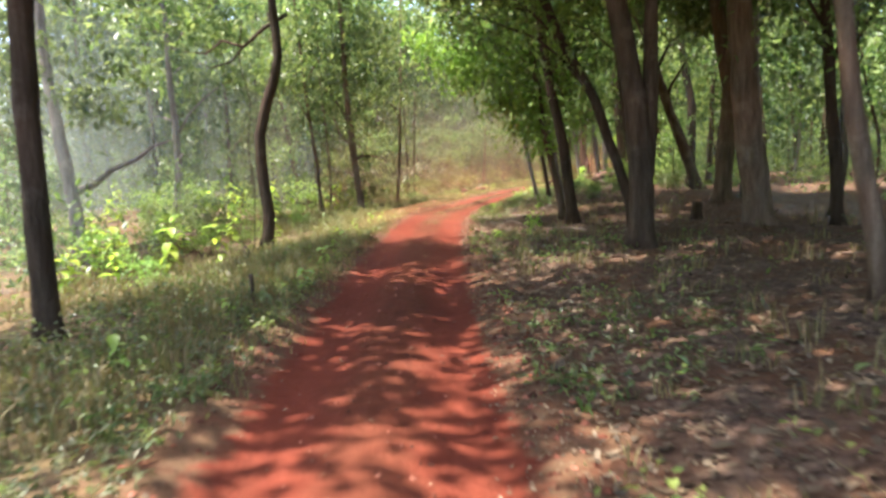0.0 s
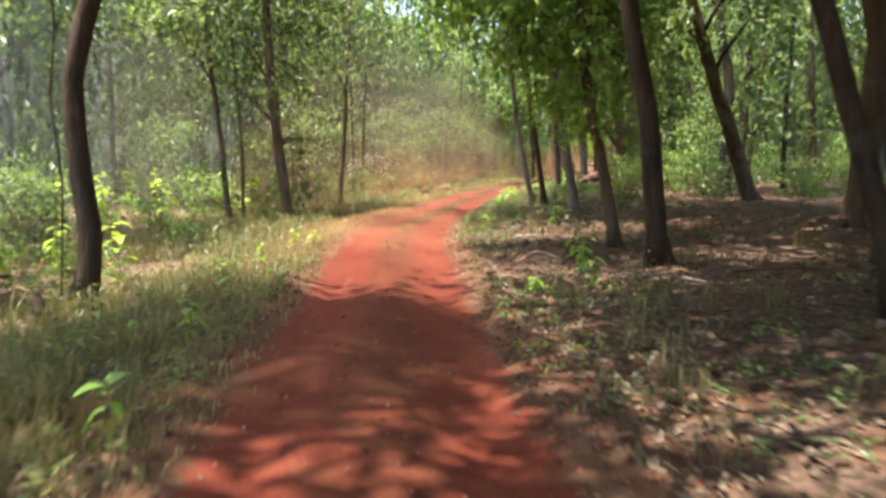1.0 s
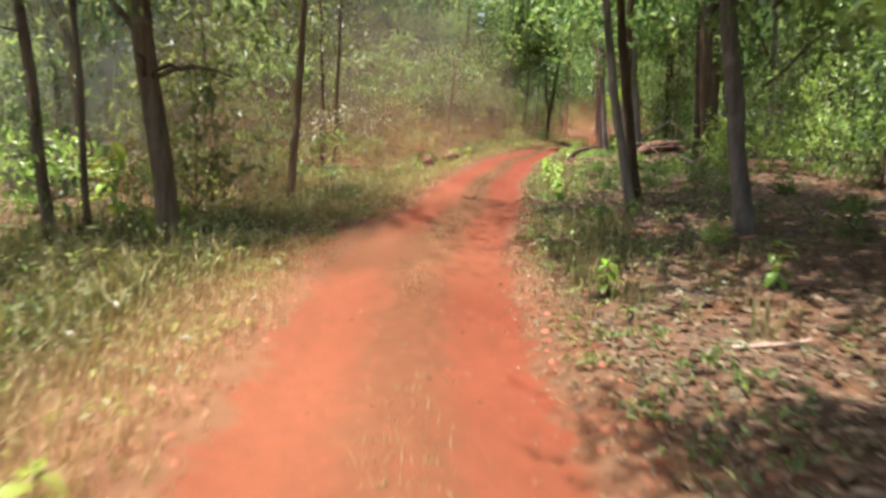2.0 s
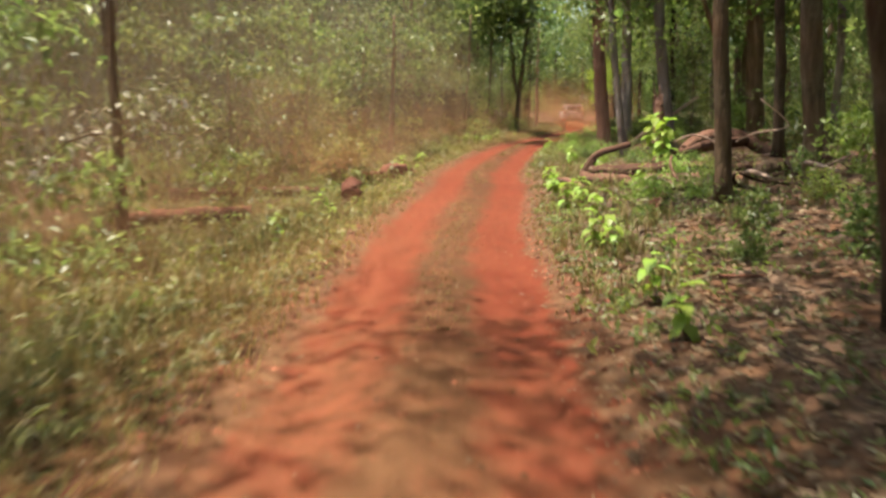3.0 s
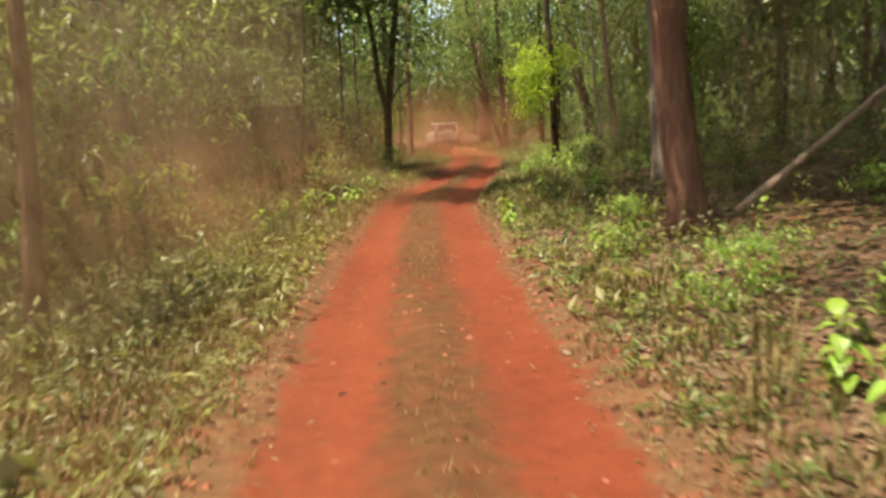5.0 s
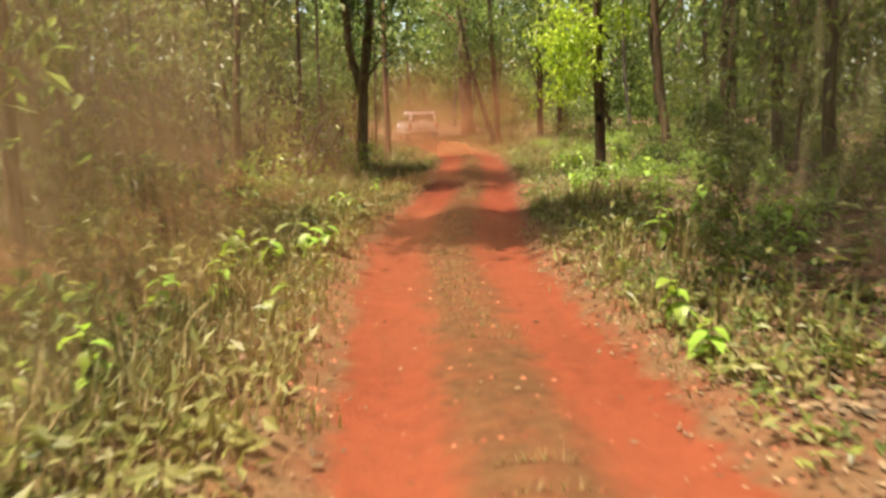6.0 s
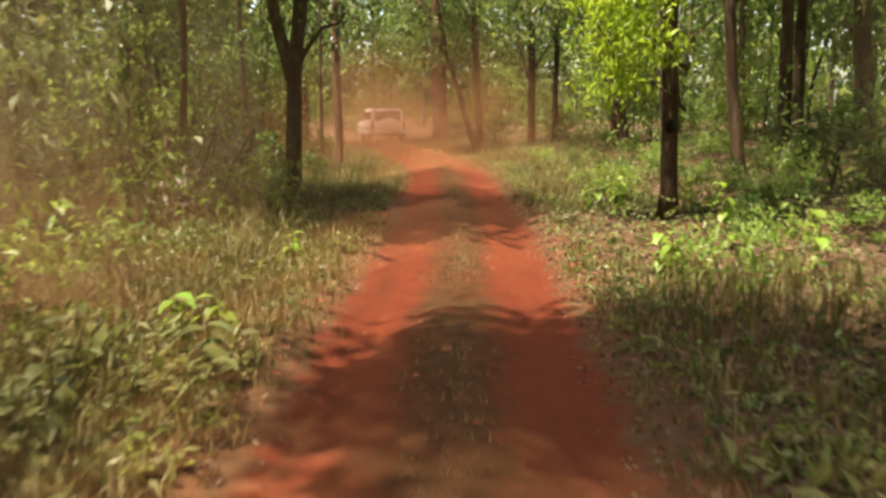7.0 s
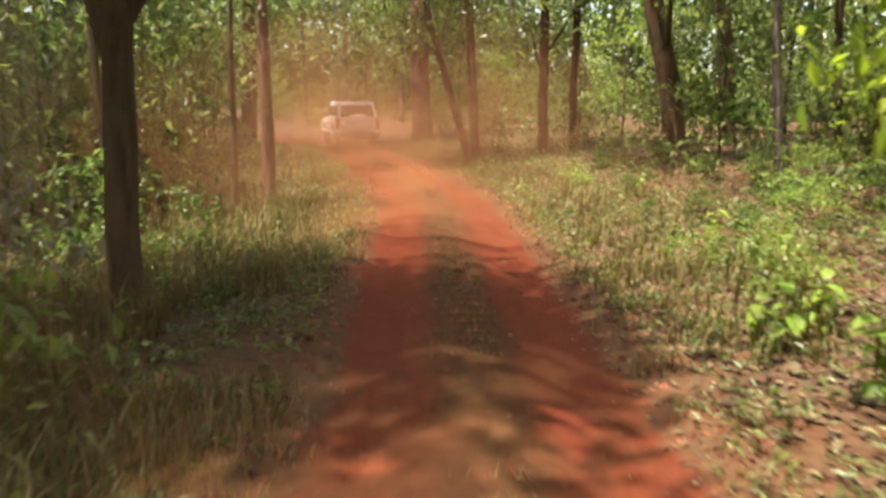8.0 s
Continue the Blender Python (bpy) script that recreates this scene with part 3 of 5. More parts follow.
# third stretch, left
tree(11.73, 72.2, 0.15, ((-0.01, 1.52), (0.03, 2.4), (0.13, 3.4), (0.25, 4.6)), M_BARK, 2, h=13, label="stout brown tree at the grassy verge", turn=-28)
tree(11.93, 76.76, 0.075, ((0.00, 1.82), (0.02, 3.13)), M_BARK_DARK, None, h=6, label="thin dark forked tree in the thicket", turn=0)
# The pale and bright leaf colours here imitate sun on the thicket's edge.
for x, y, tall, kind in ((10.1, 72.7, 2.6, M_FRESH), (9.5, 74.5, 3.4, M_FRESH), (10.6, 75.6, 3.0, M_LEAF), (8.9, 71.2, 2.9, M_FRESH), (10.5, 71.6, 1.5, M_PALE), (9.61, 70.5, 1.35, M_FRESH), (10.08, 70.23, 1.2, M_PALE), (10.56, 69.97, 1.0, M_FRESH)):
    tree(x, y, 0.03, ((0.08, tall * 0.5),), M_BARK, None, h=tall, label="leafy sapling at the thicket's edge, its leaves paled to look sunlit" if kind == M_PALE else "sunlit green sapling at the thicket's edge", turn=0, name="sapling")
tree(14.5, 78.1, 0.125, ((0.02, 2.1), (0.02, 3.42)), M_BARK_RED, None, h=7, label=REDD, turn=-28)
tree(13.7, 77.0, 0.06, ((0.03, 1.67),), M_BARK, None, h=5, turn=-28)
tree(10.4, 102.8, 0.28, ((0.7, 7.38),), M_BARK, 4, h=14, turn=-26)
# tree added to shade the edge of the track
tree(4.5, 62.9, 0.085, ((0.05, 2.0),), M_BARK, 2, h=12, label="brown tree added in the thicket for its shade", turn=-25)
tree(7.4, 65.7, 0.07, ((0.11, 1.7),), M_BARK, None, h=6, turn=-25)
tree(18.0, 93.5, 0.3, ((0.1, 5.0),), M_BARK_DARK, 1, h=14, label=DARK)

tree(-4.75, 18.5, 0.11, ((-0.12, 0.5),), M_BARK_DARK, None, h=0.75, label="short dark stub at the foot of a crooked tree", turn=0, name="stump")
# tall trees added back in the left-hand thicket to shade it and the track
for along, out, girth, kind in ((71.3, -4.1, 0.055, 7), (78.0, -9.6, 0.13, 4), (84.5, -8.6, 0.15, 4)):
    tree(*(float(v) for v in lane_xy(along, out)), girth, ((0.1, 2.2),), M_BARK_DARK, kind, h=13, label="tall dark tree added in the thicket to cast shade")
# Added tree, its crown bent over and raised out of view for shade.
arching = tree(-8.06, 15.2, 0.12, ((0.0, 3.0), (0.05, 5.4), (0.6, 7.2), (3.0, 10.0)), M_BARK_DARK, 7, crown_at=10.0, h=12, boughs=2, label="dark tree added to shade the red track", turn=0)
for o in arching.children:
    if o.name.startswith("crown"):
        o.matrix_basis = Matrix.Translation((0.0, 0.0, 2.2)) @ o.matrix_basis
# unseen trees added beside the start of the walk to shade the ground
tree(2.7, 2.8, 0.15, ((-0.2, 2.5),), M_BARK_DARK, 6, label=DARK)
tree(8.3, 8.4, 0.16, ((-0.2, 3.0),), M_BARK, 6, h=13)
tree(9.4, 3.6, 0.15, ((0.1, 3.0),), M_BARK_DARK, 6, label=DARK)

# the tree with a black knot and low bright boughs
knotted = tree(15.6, 67.2, 0.112, ((-0.03, 1.2), (-0.09, 2.6), (-0.18, 5.0)), M_BARK, None, h=8, label="grey-brown tree with a black knot and bright low boughs", turn=-27)
kr = np.random.default_rng(77)
knot_v, knot_f = tube([(-0.07, -0.09, 1.31), (-0.07, -0.11, 1.36), (-0.07, -0.11, 1.43), (-0.07, -0.09, 1.48)], [0.04, 0.065, 0.06, 0.025], 9, 0.12, 5)
part("knot", mesh_from("knot", knot_v, knot_f, M_KNOT), knotted, "black swollen knot")
spray = np.concatenate([kr.normal(0, 1, (250, 3)) * (0.26, 0.3, 0.17) + c for c in ((-0.75, -0.1, 1.95), (-0.4, -0.1, 2.4), (-0.9, 0.0, 2.5), (-0.6, 0.1, 2.9), (-1.0, 0.1, 3.1), (-0.3, 0.0, 3.2), (0.3, 0.1, 3.5), (-0.7, 0.2, 3.6))])
part("crown", leaves("crown", spray, 0.14, M_LIME, kr, droop=0.75, slim=0.36), knotted, "bright sunlit drooping leaves")
for end in ((-0.75, -0.1, 2.05), (-0.95, 0.1, 2.6), (0.6, 0.2, 2.9), (-0.8, 0.2, 3.5)):
    part("limb", mesh_from("limb", *limb(kr, (0.16, 0.0, end[2] - 0.45), end, 0.03), M_BARK), knotted)


def low_boughs(owner, centres, material, size, seed, per=130, spread=(0.5, 0.5, 0.28), label="low boughs of broad sunlit leaves"):
    r = np.random.default_rng(seed)
    c = np.concatenate([r.normal(0, 1, (per, 3)) * spread + q for q in centres])
    tagged(part("foliage", leaves("foliage", c, size, material, r, droop=0.6, slim=0.46), owner, label), kind="stuff")
    for q in centres[::2]:
        part("limb", mesh_from("limb", *limb(r, (0.0, 0.0, max(1.6, q[2] - 0.9)), q, 0.022), M_BARK), owner)


things_at = {(round(o.location.x, 2), round(o.location.y, 2)): o for o in scene.objects if o.get("category") == "tree"}
crooked = things_at[-4.5, 18.9]
part("bare_branch", mesh_from("bare_branch", *tube([(0.8, 0, 6.0), (0.25, 0, 5.7), (-0.3, 0.05, 5.25), (-0.8, 0, 5.4), (-1.2, 0, 5.1), (-1.8, 0, 5.15)], [0.06, 0.05, 0.045, 0.035, 0.025, 0.012], 6, 0.12, 3), M_BARK_DARK), crooked, "bare dark bough")
part("bare_branch", mesh_from("bare_branch", *tube([(-0.3, 0.05, 5.25), (-0.6, 0, 4.9), (-1.1, 0, 4.75), (-1.45, 0.1, 4.9)], [0.03, 0.024, 0.018, 0.008], 5, 0.12, 4), M_BARK_DARK), crooked, "bare dark bough")
part("vine", mesh_from("vine", *tube(smooth_line([(-0.3, 0, 5.9), (-0.42, 0.1, 4.9), (-0.18, 0, 3.9), (-0.3, 0.1, 2.9), (-0.16, 0, 1.8), (-0.22, 0, 0.3)], 0.3), np.full(len(smooth_line([(-0.3, 0, 5.9), (-0.42, 0.1, 4.9), (-0.18, 0, 3.9), (-0.3, 0.1, 2.9), (-0.16, 0, 1.8), (-0.22, 0, 0.3)], 0.3)), 0.016), 5, 0.15, 6), M_BARK_DARK), crooked, "thin hanging vine")
part("bare_branch", mesh_from("bare_branch", *tube([(-0.1, 0, 1.9), (0.4, 0, 2.1), (0.9, -0.1, 2.45), (1.5, 0, 2.7), (2.0, 0, 3.05), (2.5, 0, 3.2)], [0.09, 0.075, 0.06, 0.045, 0.03, 0.012], 7, 0.12, 3), M_BARK_PALE), things_at[-9.3, 19.5], "long low pale bough")
for foot, points, thick in (((3.42, 13.05), [(0.03, 0.0, 1.1), (0.1, -0.02, 1.8), (0.12, -0.03, 2.6), (0.13, 0.0, 3.4), (0.1, 0.1, 5.0), (-0.3, 0.3, 6.6)], 0.145),
                            ((11.73, 72.2), [(0.0, 0.0, 2.3), (-0.1, 0.0, 2.75), (-0.27, 0.02, 3.4), (-0.36, 0.1, 4.4), (-0.6, 0.2, 6.0)], 0.1),
                            ((8.2, 22.3), [(0.08, 0.0, 3.1), (0.32, 0.0, 3.7), (0.5, -0.02, 4.5), (0.6, 0.1, 6.0), (0.8, 0.2, 8.0)], 0.14)):
    stem = smooth_line(points, 0.3)
    part("fork", mesh_from("fork", *tube(stem, np.linspace(thick, 0.07, len(stem)), 10, 0.08, 12), M_BARK_DARK if thick > 0.142 else M_BARK), things_at[foot], "second stem forking off the trunk")


def shade_bough(owner, along, out, seed):
    """A long bough added above the view, its thick spray of leaves shading the track."""
    r = np.random.default_rng(seed)
    x, y = (float(v) for v in lane_xy(along, out))
    q = owner.matrix_basis.inverted() @ Vector((x, y, 8.0))
    me, clumps = crown_kind(7)
    part("crown", me, owner, place=Matrix.Translation((q.x, q.y, 0.0)) @ Matrix.Diagonal((0.68, 0.68, 1.0, 1.0)))
    part("limb", mesh_from("limb", *limb(r, (0.0, 0.0, 5.6), tuple(q), 0.07, 7), M_BARK_DARK), owner)
    for k in r.choice(len(clumps), 4, replace=False):
        part("limb", mesh_from("limb", *limb(r, tuple(q), (q.x + clumps[k][0], q.y + clumps[k][1], clumps[k][2]), 0.03), M_BARK_DARK), owner)


shade_bough(things_at[16.2, 61.8], 63.2, -1.5, 81)
low_boughs(things_at[14.5, 78.1], ((-0.3, 0.0, 4.6), (0.4, 0.1, 5.2), (0.0, 0.3, 6.0), (-0.5, 0.2, 6.6)), M_LEAF, 0.17, 73, 90)
low_boughs(things_at[13.7, 77.0], ((-0.3, 0.0, 3.2), (0.2, 0.1, 4.0), (0.0, 0.2, 4.7)), M_DUSTY, 0.15, 74, 80)
low_boughs(things_at[-1.45, 37.8], ((0.15, 0.0, 1.75), (0.55, 0.1, 1.95), (-0.4, 0.1, 1.6), (0.65, 0.0, 1.5), (-0.9, 0.1, 1.25)), M_PALE, 0.13, 75, 45, (0.2, 0.2, 0.13), "low boughs of pale dust-coated leaves")
low_boughs(things_at[-1.45, 37.8], ((0.2, 0.0, 3.4), (-0.3, 0.2, 4.0), (0.3, 0.1, 4.8), (0.1, -0.2, 5.3)), M_DUSTY, 0.15, 71, 90)
low_boughs(things_at[-1.8, 39.4], ((0.3, 0.0, 3.6), (-0.3, 0.2, 4.2), (0.0, 0.1, 5.0)), M_LEAF, 0.15, 72, 90)
low_boughs(things_at[2.8, 53.2], ((-0.3, 0.0, 3.6), (0.4, 0.1, 4.0), (0.0, 0.3, 4.5), (-0.6, 0.2, 4.4)), M_DUSTY, 0.17, 69)
low_boughs(things_at[1.9, 54.4], ((-0.4, 0.0, 3.3), (0.3, 0.1, 3.8), (0.0, 0.3, 4.3)), M_DUSTY, 0.17, 70)
low_boughs(things_at[3.48, 21.8], ((-2.6, 0.3, 4.6), (-1.9, -0.2, 4.2), (-1.3, 0.4, 3.8), (-0.7, -0.2, 3.3), (-0.9, 0.3, 4.6), (-0.2, 0.1, 2.9), (0.2, 0.3, 3.8), (-2.2, 0.4, 5.3), (-1.2, 0.2, 5.2)), M_FRESH, 0.24, 61, 150)
low_boughs(things_at[3.48, 21.8], ((-4.0, 0.4, 5.2), (-3.3, 0.4, 4.7), (-2.5, 0.3, 4.9), (-2.9, 0.3, 4.1), (-2.0, 0.3, 4.2), (-1.1, 0.3, 4.6), (-1.7, 0.2, 3.4), (-1.0, 0.1, 3.5), (-0.2, 0.2, 4.2), (-0.2, 0.3, 4.9), (-1.1, 0.1, 2.7), (-0.6, 0.0, 2.3)), M_BROAD, 0.2, 76, 200, (0.36, 0.36, 0.22))
low_boughs(things_at[4.4, 25.2], ((-0.9, 0.1, 2.7), (-0.3, 0.3, 3.2), (0.5, 0.0, 3.0), (0.1, 0.2, 4.0), (0.9, 0.3, 3.7)), M_LEAF, 0.2, 62)
low_boughs(things_at[4.6, 29.0], ((-0.8, 0.0, 3.4), (0.3, 0.2, 3.8), (0.9, 0.0, 3.0), (-0.3, 0.4, 4.6), (1.4, 0.3, 4.0)), M_LEAF, 0.2, 63)
low_boughs(things_at[3.86, 14.85], ((-2.0, 0.4, 4.3), (-1.2, 0.2, 4.7), (-0.6, 0.5, 4.9), (-2.4, 0.6, 5.0)), M_FRESH, 0.22, 64)
low_boughs(things_at[10.1, 48.95], ((-0.6, 0.2, 3.0), (0.5, -0.1, 3.3), (0.0, 0.4, 3.8)), M_FRESH, 0.17, 65, 90)
low_boughs(things_at[16.2, 61.8], ((-0.4, 0.2, 2.2), (0.5, 0.0, 2.6), (0.0, 0.3, 3.2), (1.0, 0.2, 2.1), (0.8, 0.3, 3.2)), M_FRESH, 0.18, 66)
low_boughs(things_at[17.0, 63.6], ((-0.6, 0.0, 2.6), (0.3, 0.2, 2.2), (0.8, 0.1, 2.9), (0.0, 0.3, 3.4)), M_LEAF, 0.18, 67)
for x, y, tall, kind, seed in ((10.1, 72.7, 2.6, M_FRESH, 90), (9.5, 74.5, 3.4, M_FRESH, 91), (10.6, 75.6, 3.0, M_LEAF, 92), (8.9, 71.2, 2.9, M_FRESH, 93), (10.5, 71.6, 1.5, M_PALE, 94), (9.61, 70.5, 1.35, M_FRESH, 95), (10.08, 70.23, 1.2, M_PALE, 96), (10.56, 69.97, 1.0, M_FRESH, 97)):
    low_boughs(things_at[x, y], ((-0.3, 0.1, tall * 0.5), (0.35, 0.0, tall * 0.62), (-0.1, 0.3, tall * 0.8), (0.1, -0.1, tall), (-0.5, -0.2, tall * 0.72)), kind, 0.15, seed, 70, (0.3, 0.3, 0.16), "boughs of leaves coloured pale to look sunlit" if kind == M_PALE else "boughs of sunlit leaves")
low_boughs(things_at[7.4, 65.7], ((-0.6, 0.0, 2.0), (0.3, 0.3, 2.4), (-0.3, 0.2, 3.0), (0.5, 0.0, 3.3)), M_DUSTY, 0.17, 68)


def broken_snag(x, y):
    t = thing("snag", x, y, ground_at(x, y) - 0.1, "broken dead trunk of splintered reddish wood", "dead tree", turn=-19)
    r = np.random.default_rng(31)
    z = np.linspace(0, 1.5, 12)
    line = np.column_stack([0.02 * np.sin(z * 3), 0.02 * np.cos(z * 2), z])
    v, f = tube(line, 0.155 - 0.025 * z + 0.05 * np.exp(-z / 0.12), 12, 0.16, 9)
    v = np.array(v)
    v[-12:, 2] += r.uniform(-0.3, 0.22, 12)
    part("trunk", mesh_from("trunk", v, f, M_BARK_RED), t)
    for k in range(3):
        a = r.uniform(0, 6.28)
        base = np.array([0.09 * math.cos(a), 0.09 * math.sin(a), 1.25])
        part("splinter", mesh_from("splinter", *tube([base, base + (0.0, 0.0, 0.3), base + (-0.04 * k, 0.0, 0.55 + 0.1 * k)], [0.045, 0.03, 0.006], 5, 0.2, k), M_BARK_RED), t, "pointed wood splinter")


broken_snag(8.9, 47.2)


# ---------------------------------------------------------------- forest behind: trees, saplings and shrubs built once and copied
placed = [(o.location.x, o.location.y) for o in scene.objects if o.get("category") in ("tree", "dead tree")]


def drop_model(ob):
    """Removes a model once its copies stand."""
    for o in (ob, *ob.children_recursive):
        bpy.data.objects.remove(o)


def forest_model(k):
    r = np.random.default_rng(500 + k)
    bark = (M_BARK, M_BARK_DARK, M_BARK_PALE, M_BARK, M_BARK_DARK, M_BARK)[k % 6]
    t = thing("tree", 0, 0, 0, ("tall slim forest tree with grey-brown trunk", "tall dark-trunked forest tree", "pale-trunked forest tree in thick woodland")[k % 3], "tree", "background trees")
    h = r.uniform(11, 15.5)
    line = stem_line(h, ((r.normal(0, 0.15), 2.0), (r.normal(0, 0.4), 4.5)), r)
    z = line[:, 2]
    rad = r.uniform(0.09, 0.17) * (1 - 0.65 * z / h) * (1 + 0.5 * np.exp(-z / 0.16))
    part("trunk", mesh_from("trunk", *tube(line, rad, 8, 0.08, k), bark), t)
    me, c = crown_mesh("crown", r, r.uniform(2.2, 3.2), r.uniform(2.2, 3.4), h + 0.5, 34, 30, 0.53, spread=0.65)
    part("crown", me, t)
    for q in c[r.choice(len(c), 2, replace=False)]:
        at = np.abs(z - max(q[2] - 1.4, 1.6)).argmin()
        part("limb", mesh_from("limb", *limb(r, line[at], q, rad[at] * 0.4), bark), t)
    return t


def sapling_model(k):
    r = np.random.default_rng(600 + k)
    leaf = (M_LEAF, M_FRESH, M_LEAF, M_DUSTY, M_LEAF, M_FRESH)[k % 6]
    look_of = {M_LEAF: "thin green sapling in forest undergrowth", M_FRESH: "bright yellow-green sapling catching sunlight", M_DUSTY: "dust-coated pale green sapling"}[leaf]
    t = thing("sapling", 0, 0, 0, look_of, "sapling", "undergrowth saplings")
    h = r.uniform(2.6, 5.0)
    line = stem_line(h, ((r.normal(0, 0.15), h * 0.5),), r, 0.03)
    part("stem", mesh_from("stem", *tube(line, np.linspace(0.035, 0.008, len(line)), 6, 0.1, k), M_BARK), t)
    me, c = crown_mesh("foliage", r, h * 0.28, h * 0.22, h, 22, 34, 0.19, leaf, 0.3)
    part("foliage", me, t)
    for q in c[r.choice(len(c), 3, replace=False)]:
        at = np.abs(line[:, 2] - max(q[2] - 0.5, 0.3)).argmin()
        part("twig", mesh_from("twig", *limb(r, line[at], q, 0.012, 4), M_BARK), t)
    return t


def shrub_model(k, name="shrub"):
    r = np.random.default_rng(700 + k)
    leaf = (M_LEAF, M_FRESH, M_DUSTY, M_LEAF, M_FRESH, M_DUSTY)[k % 6]
    look_of = {M_LEAF: "low green shrub on the forest floor", M_FRESH: "bright green leafy shrub in sunlight", M_DUSTY: "dusty olive shrub with pale leaves"}[leaf]
    if name == "herb":
        look_of = "knee-high bright green herb on the leaf-strewn verge" if leaf is M_FRESH else "knee-high dark green herb on the leaf-strewn verge"
    t = thing(name, 0, 0, 0, look_of, name, "forest shrubs" if name == "shrub" else "verge herbs")
    h = r.uniform(0.7, 1.5)
    me, c = crown_mesh("foliage", r, h * 0.6, 0.12, h, 16, 26, 0.15, leaf, 0.17)
    part("foliage", me, t)
    for q in c[r.choice(len(c), 4, replace=False)]:
        part("stem", mesh_from("stem", *limb(r, (r.normal(0, 0.05), r.normal(0, 0.05), -0.05), q, 0.014, 4), M_BARK), t)
    return t


def scatter(models, spots, r, low=0.85, high=1.2, sink=0.04):
    for (x, y), z in zip(spots, height(np.array(spots)[:, 0], np.array(spots)[:, 1])):
        m = models[int(r.integers(len(models)))]
        k = r.uniform(low, high)
        copy_thing(m, Matrix.Translation((x, y, z - sink)) @ Matrix.Rotation(r.uniform(0, 6.28), 4, "Z") @ Matrix.Scale(k, 4))
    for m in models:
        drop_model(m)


def choose(r, count, s_range, u_range, gap, keep=None, others=()):
    """Places along the lane, each at least gap from the rest."""
    got, pool = [], list(others)
    for _ in range(count * 30):
        if len(got) >= count:
            break
        s, u = r.uniform(*s_range), r.uniform(*u_range)
        if keep is not None and not keep(s, u):
            continue
        x, y = lane_xy(s, u)
        if min(abs(lane_uv(np.array([x]), np.array([y]))[0])) < min(abs(u_range[0]), abs(u_range[1])) - 0.3:
            continue
        if all((x - a) ** 2 + (y - b) ** 2 > gap * gap for a, b in pool):
            got.append((x, y))
            pool.append((x, y))
    return got


fr = np.random.default_rng(11)
spots = choose(fr, 120, (-6, 118), (8.0, 38.0), 2.2, lambda s, u: u > 11 or s > 20, placed)
spots += choose(fr, 105, (6, 118), (-40.0, -6.0), 2.2, lambda s, u: (s > 44 and (u < -10 or s < 56 or s > 82)) or (s > 30 and u < -9) or u < -18, placed + spots)
spots += choose(fr, 40, (112, 150), (-22.0, 22.0), 2.2, lambda s, u: abs(u) > 3, placed + spots)
spots += choose(fr, 26, (48, 88), (-21.0, -9.5), 1.9, None, placed + spots)
scatter([forest_model(k) for k in range(6)], spots, fr)

sr = np.random.default_rng(12)
young = choose(sr, 74, (2, 118), (5.0, 26.0), 1.4, lambda s, u: u > 12 or s > 52 or (s > 34 and u > 8))
young += choose(sr, 110, (4, 115), (-20.0, -3.6), 1.4, lambda s, u: s > 30 or (u < -8 and s % 3 < 1.6), placed)
young += choose(sr, 26, (50, 92), (-8.0, -4.6), 1.2, lambda s, u: s < 58 or s > 78, placed + young)
young += choose(sr, 40, (95, 135), (-12.0, 12.0), 1.5, lambda s, u: abs(u) > 2.8)
left_side = [p for p in young if lane_uv(np.array([p[0]]), np.array([p[1]]))[0][0] < 0 and p[1] > 28]
scatter([sapling_model(k) for k in range(6)], [p for p in young if p not in left_side], sr)
scatter([sapling_model(k) for k in (9, 12, 6, 14, 8, 18)], left_side, sr)

hr = np.random.default_rng(13)
bushes = choose(hr, 75, (4, 110), (-18.0, -3.0), 1.0, lambda s, u: s > 28 or u < -5)
bushes += choose(hr, 45, (26, 110), (2.6, 14.0), 1.1, lambda s, u: s > 62 or u > 6)
scatter([shrub_model(k) for k in range(6)], bushes, hr, 0.7, 1.25)
sunny = choose(hr, 26, (13, 30), (-13.0, -3.4), 0.75, lambda s, u: u < -4.5 or s > 20)
weeds = choose(hr, 26, (29, 52), (2.3, 6.5), 0.8, None, placed)
weeds += choose(hr, 44, (66, 84), (2.6, 10.0), 0.9, None, placed)
scatter([shrub_model(k) for k in (1, 4, 7, 10)], sunny, hr, 0.5, 0.9)
scatter([shrub_model(k, "herb") for k in (1, 3, 6, 10)], weeds, hr, 0.3, 0.6)
thicket = choose(hr, 46, (34, 90), (-6.5, -2.6), 0.9, None, placed)
scatter([shrub_model(k) for k in (0, 2, 3, 6, 9)], thicket, hr, 0.7, 1.2)
herbs = choose(hr, 60, (50, 84), (2.2, 7.0), 0.7)
scatter([shrub_model(k, "herb") for k in (1, 3, 7)], herbs, hr, 0.3, 0.55)


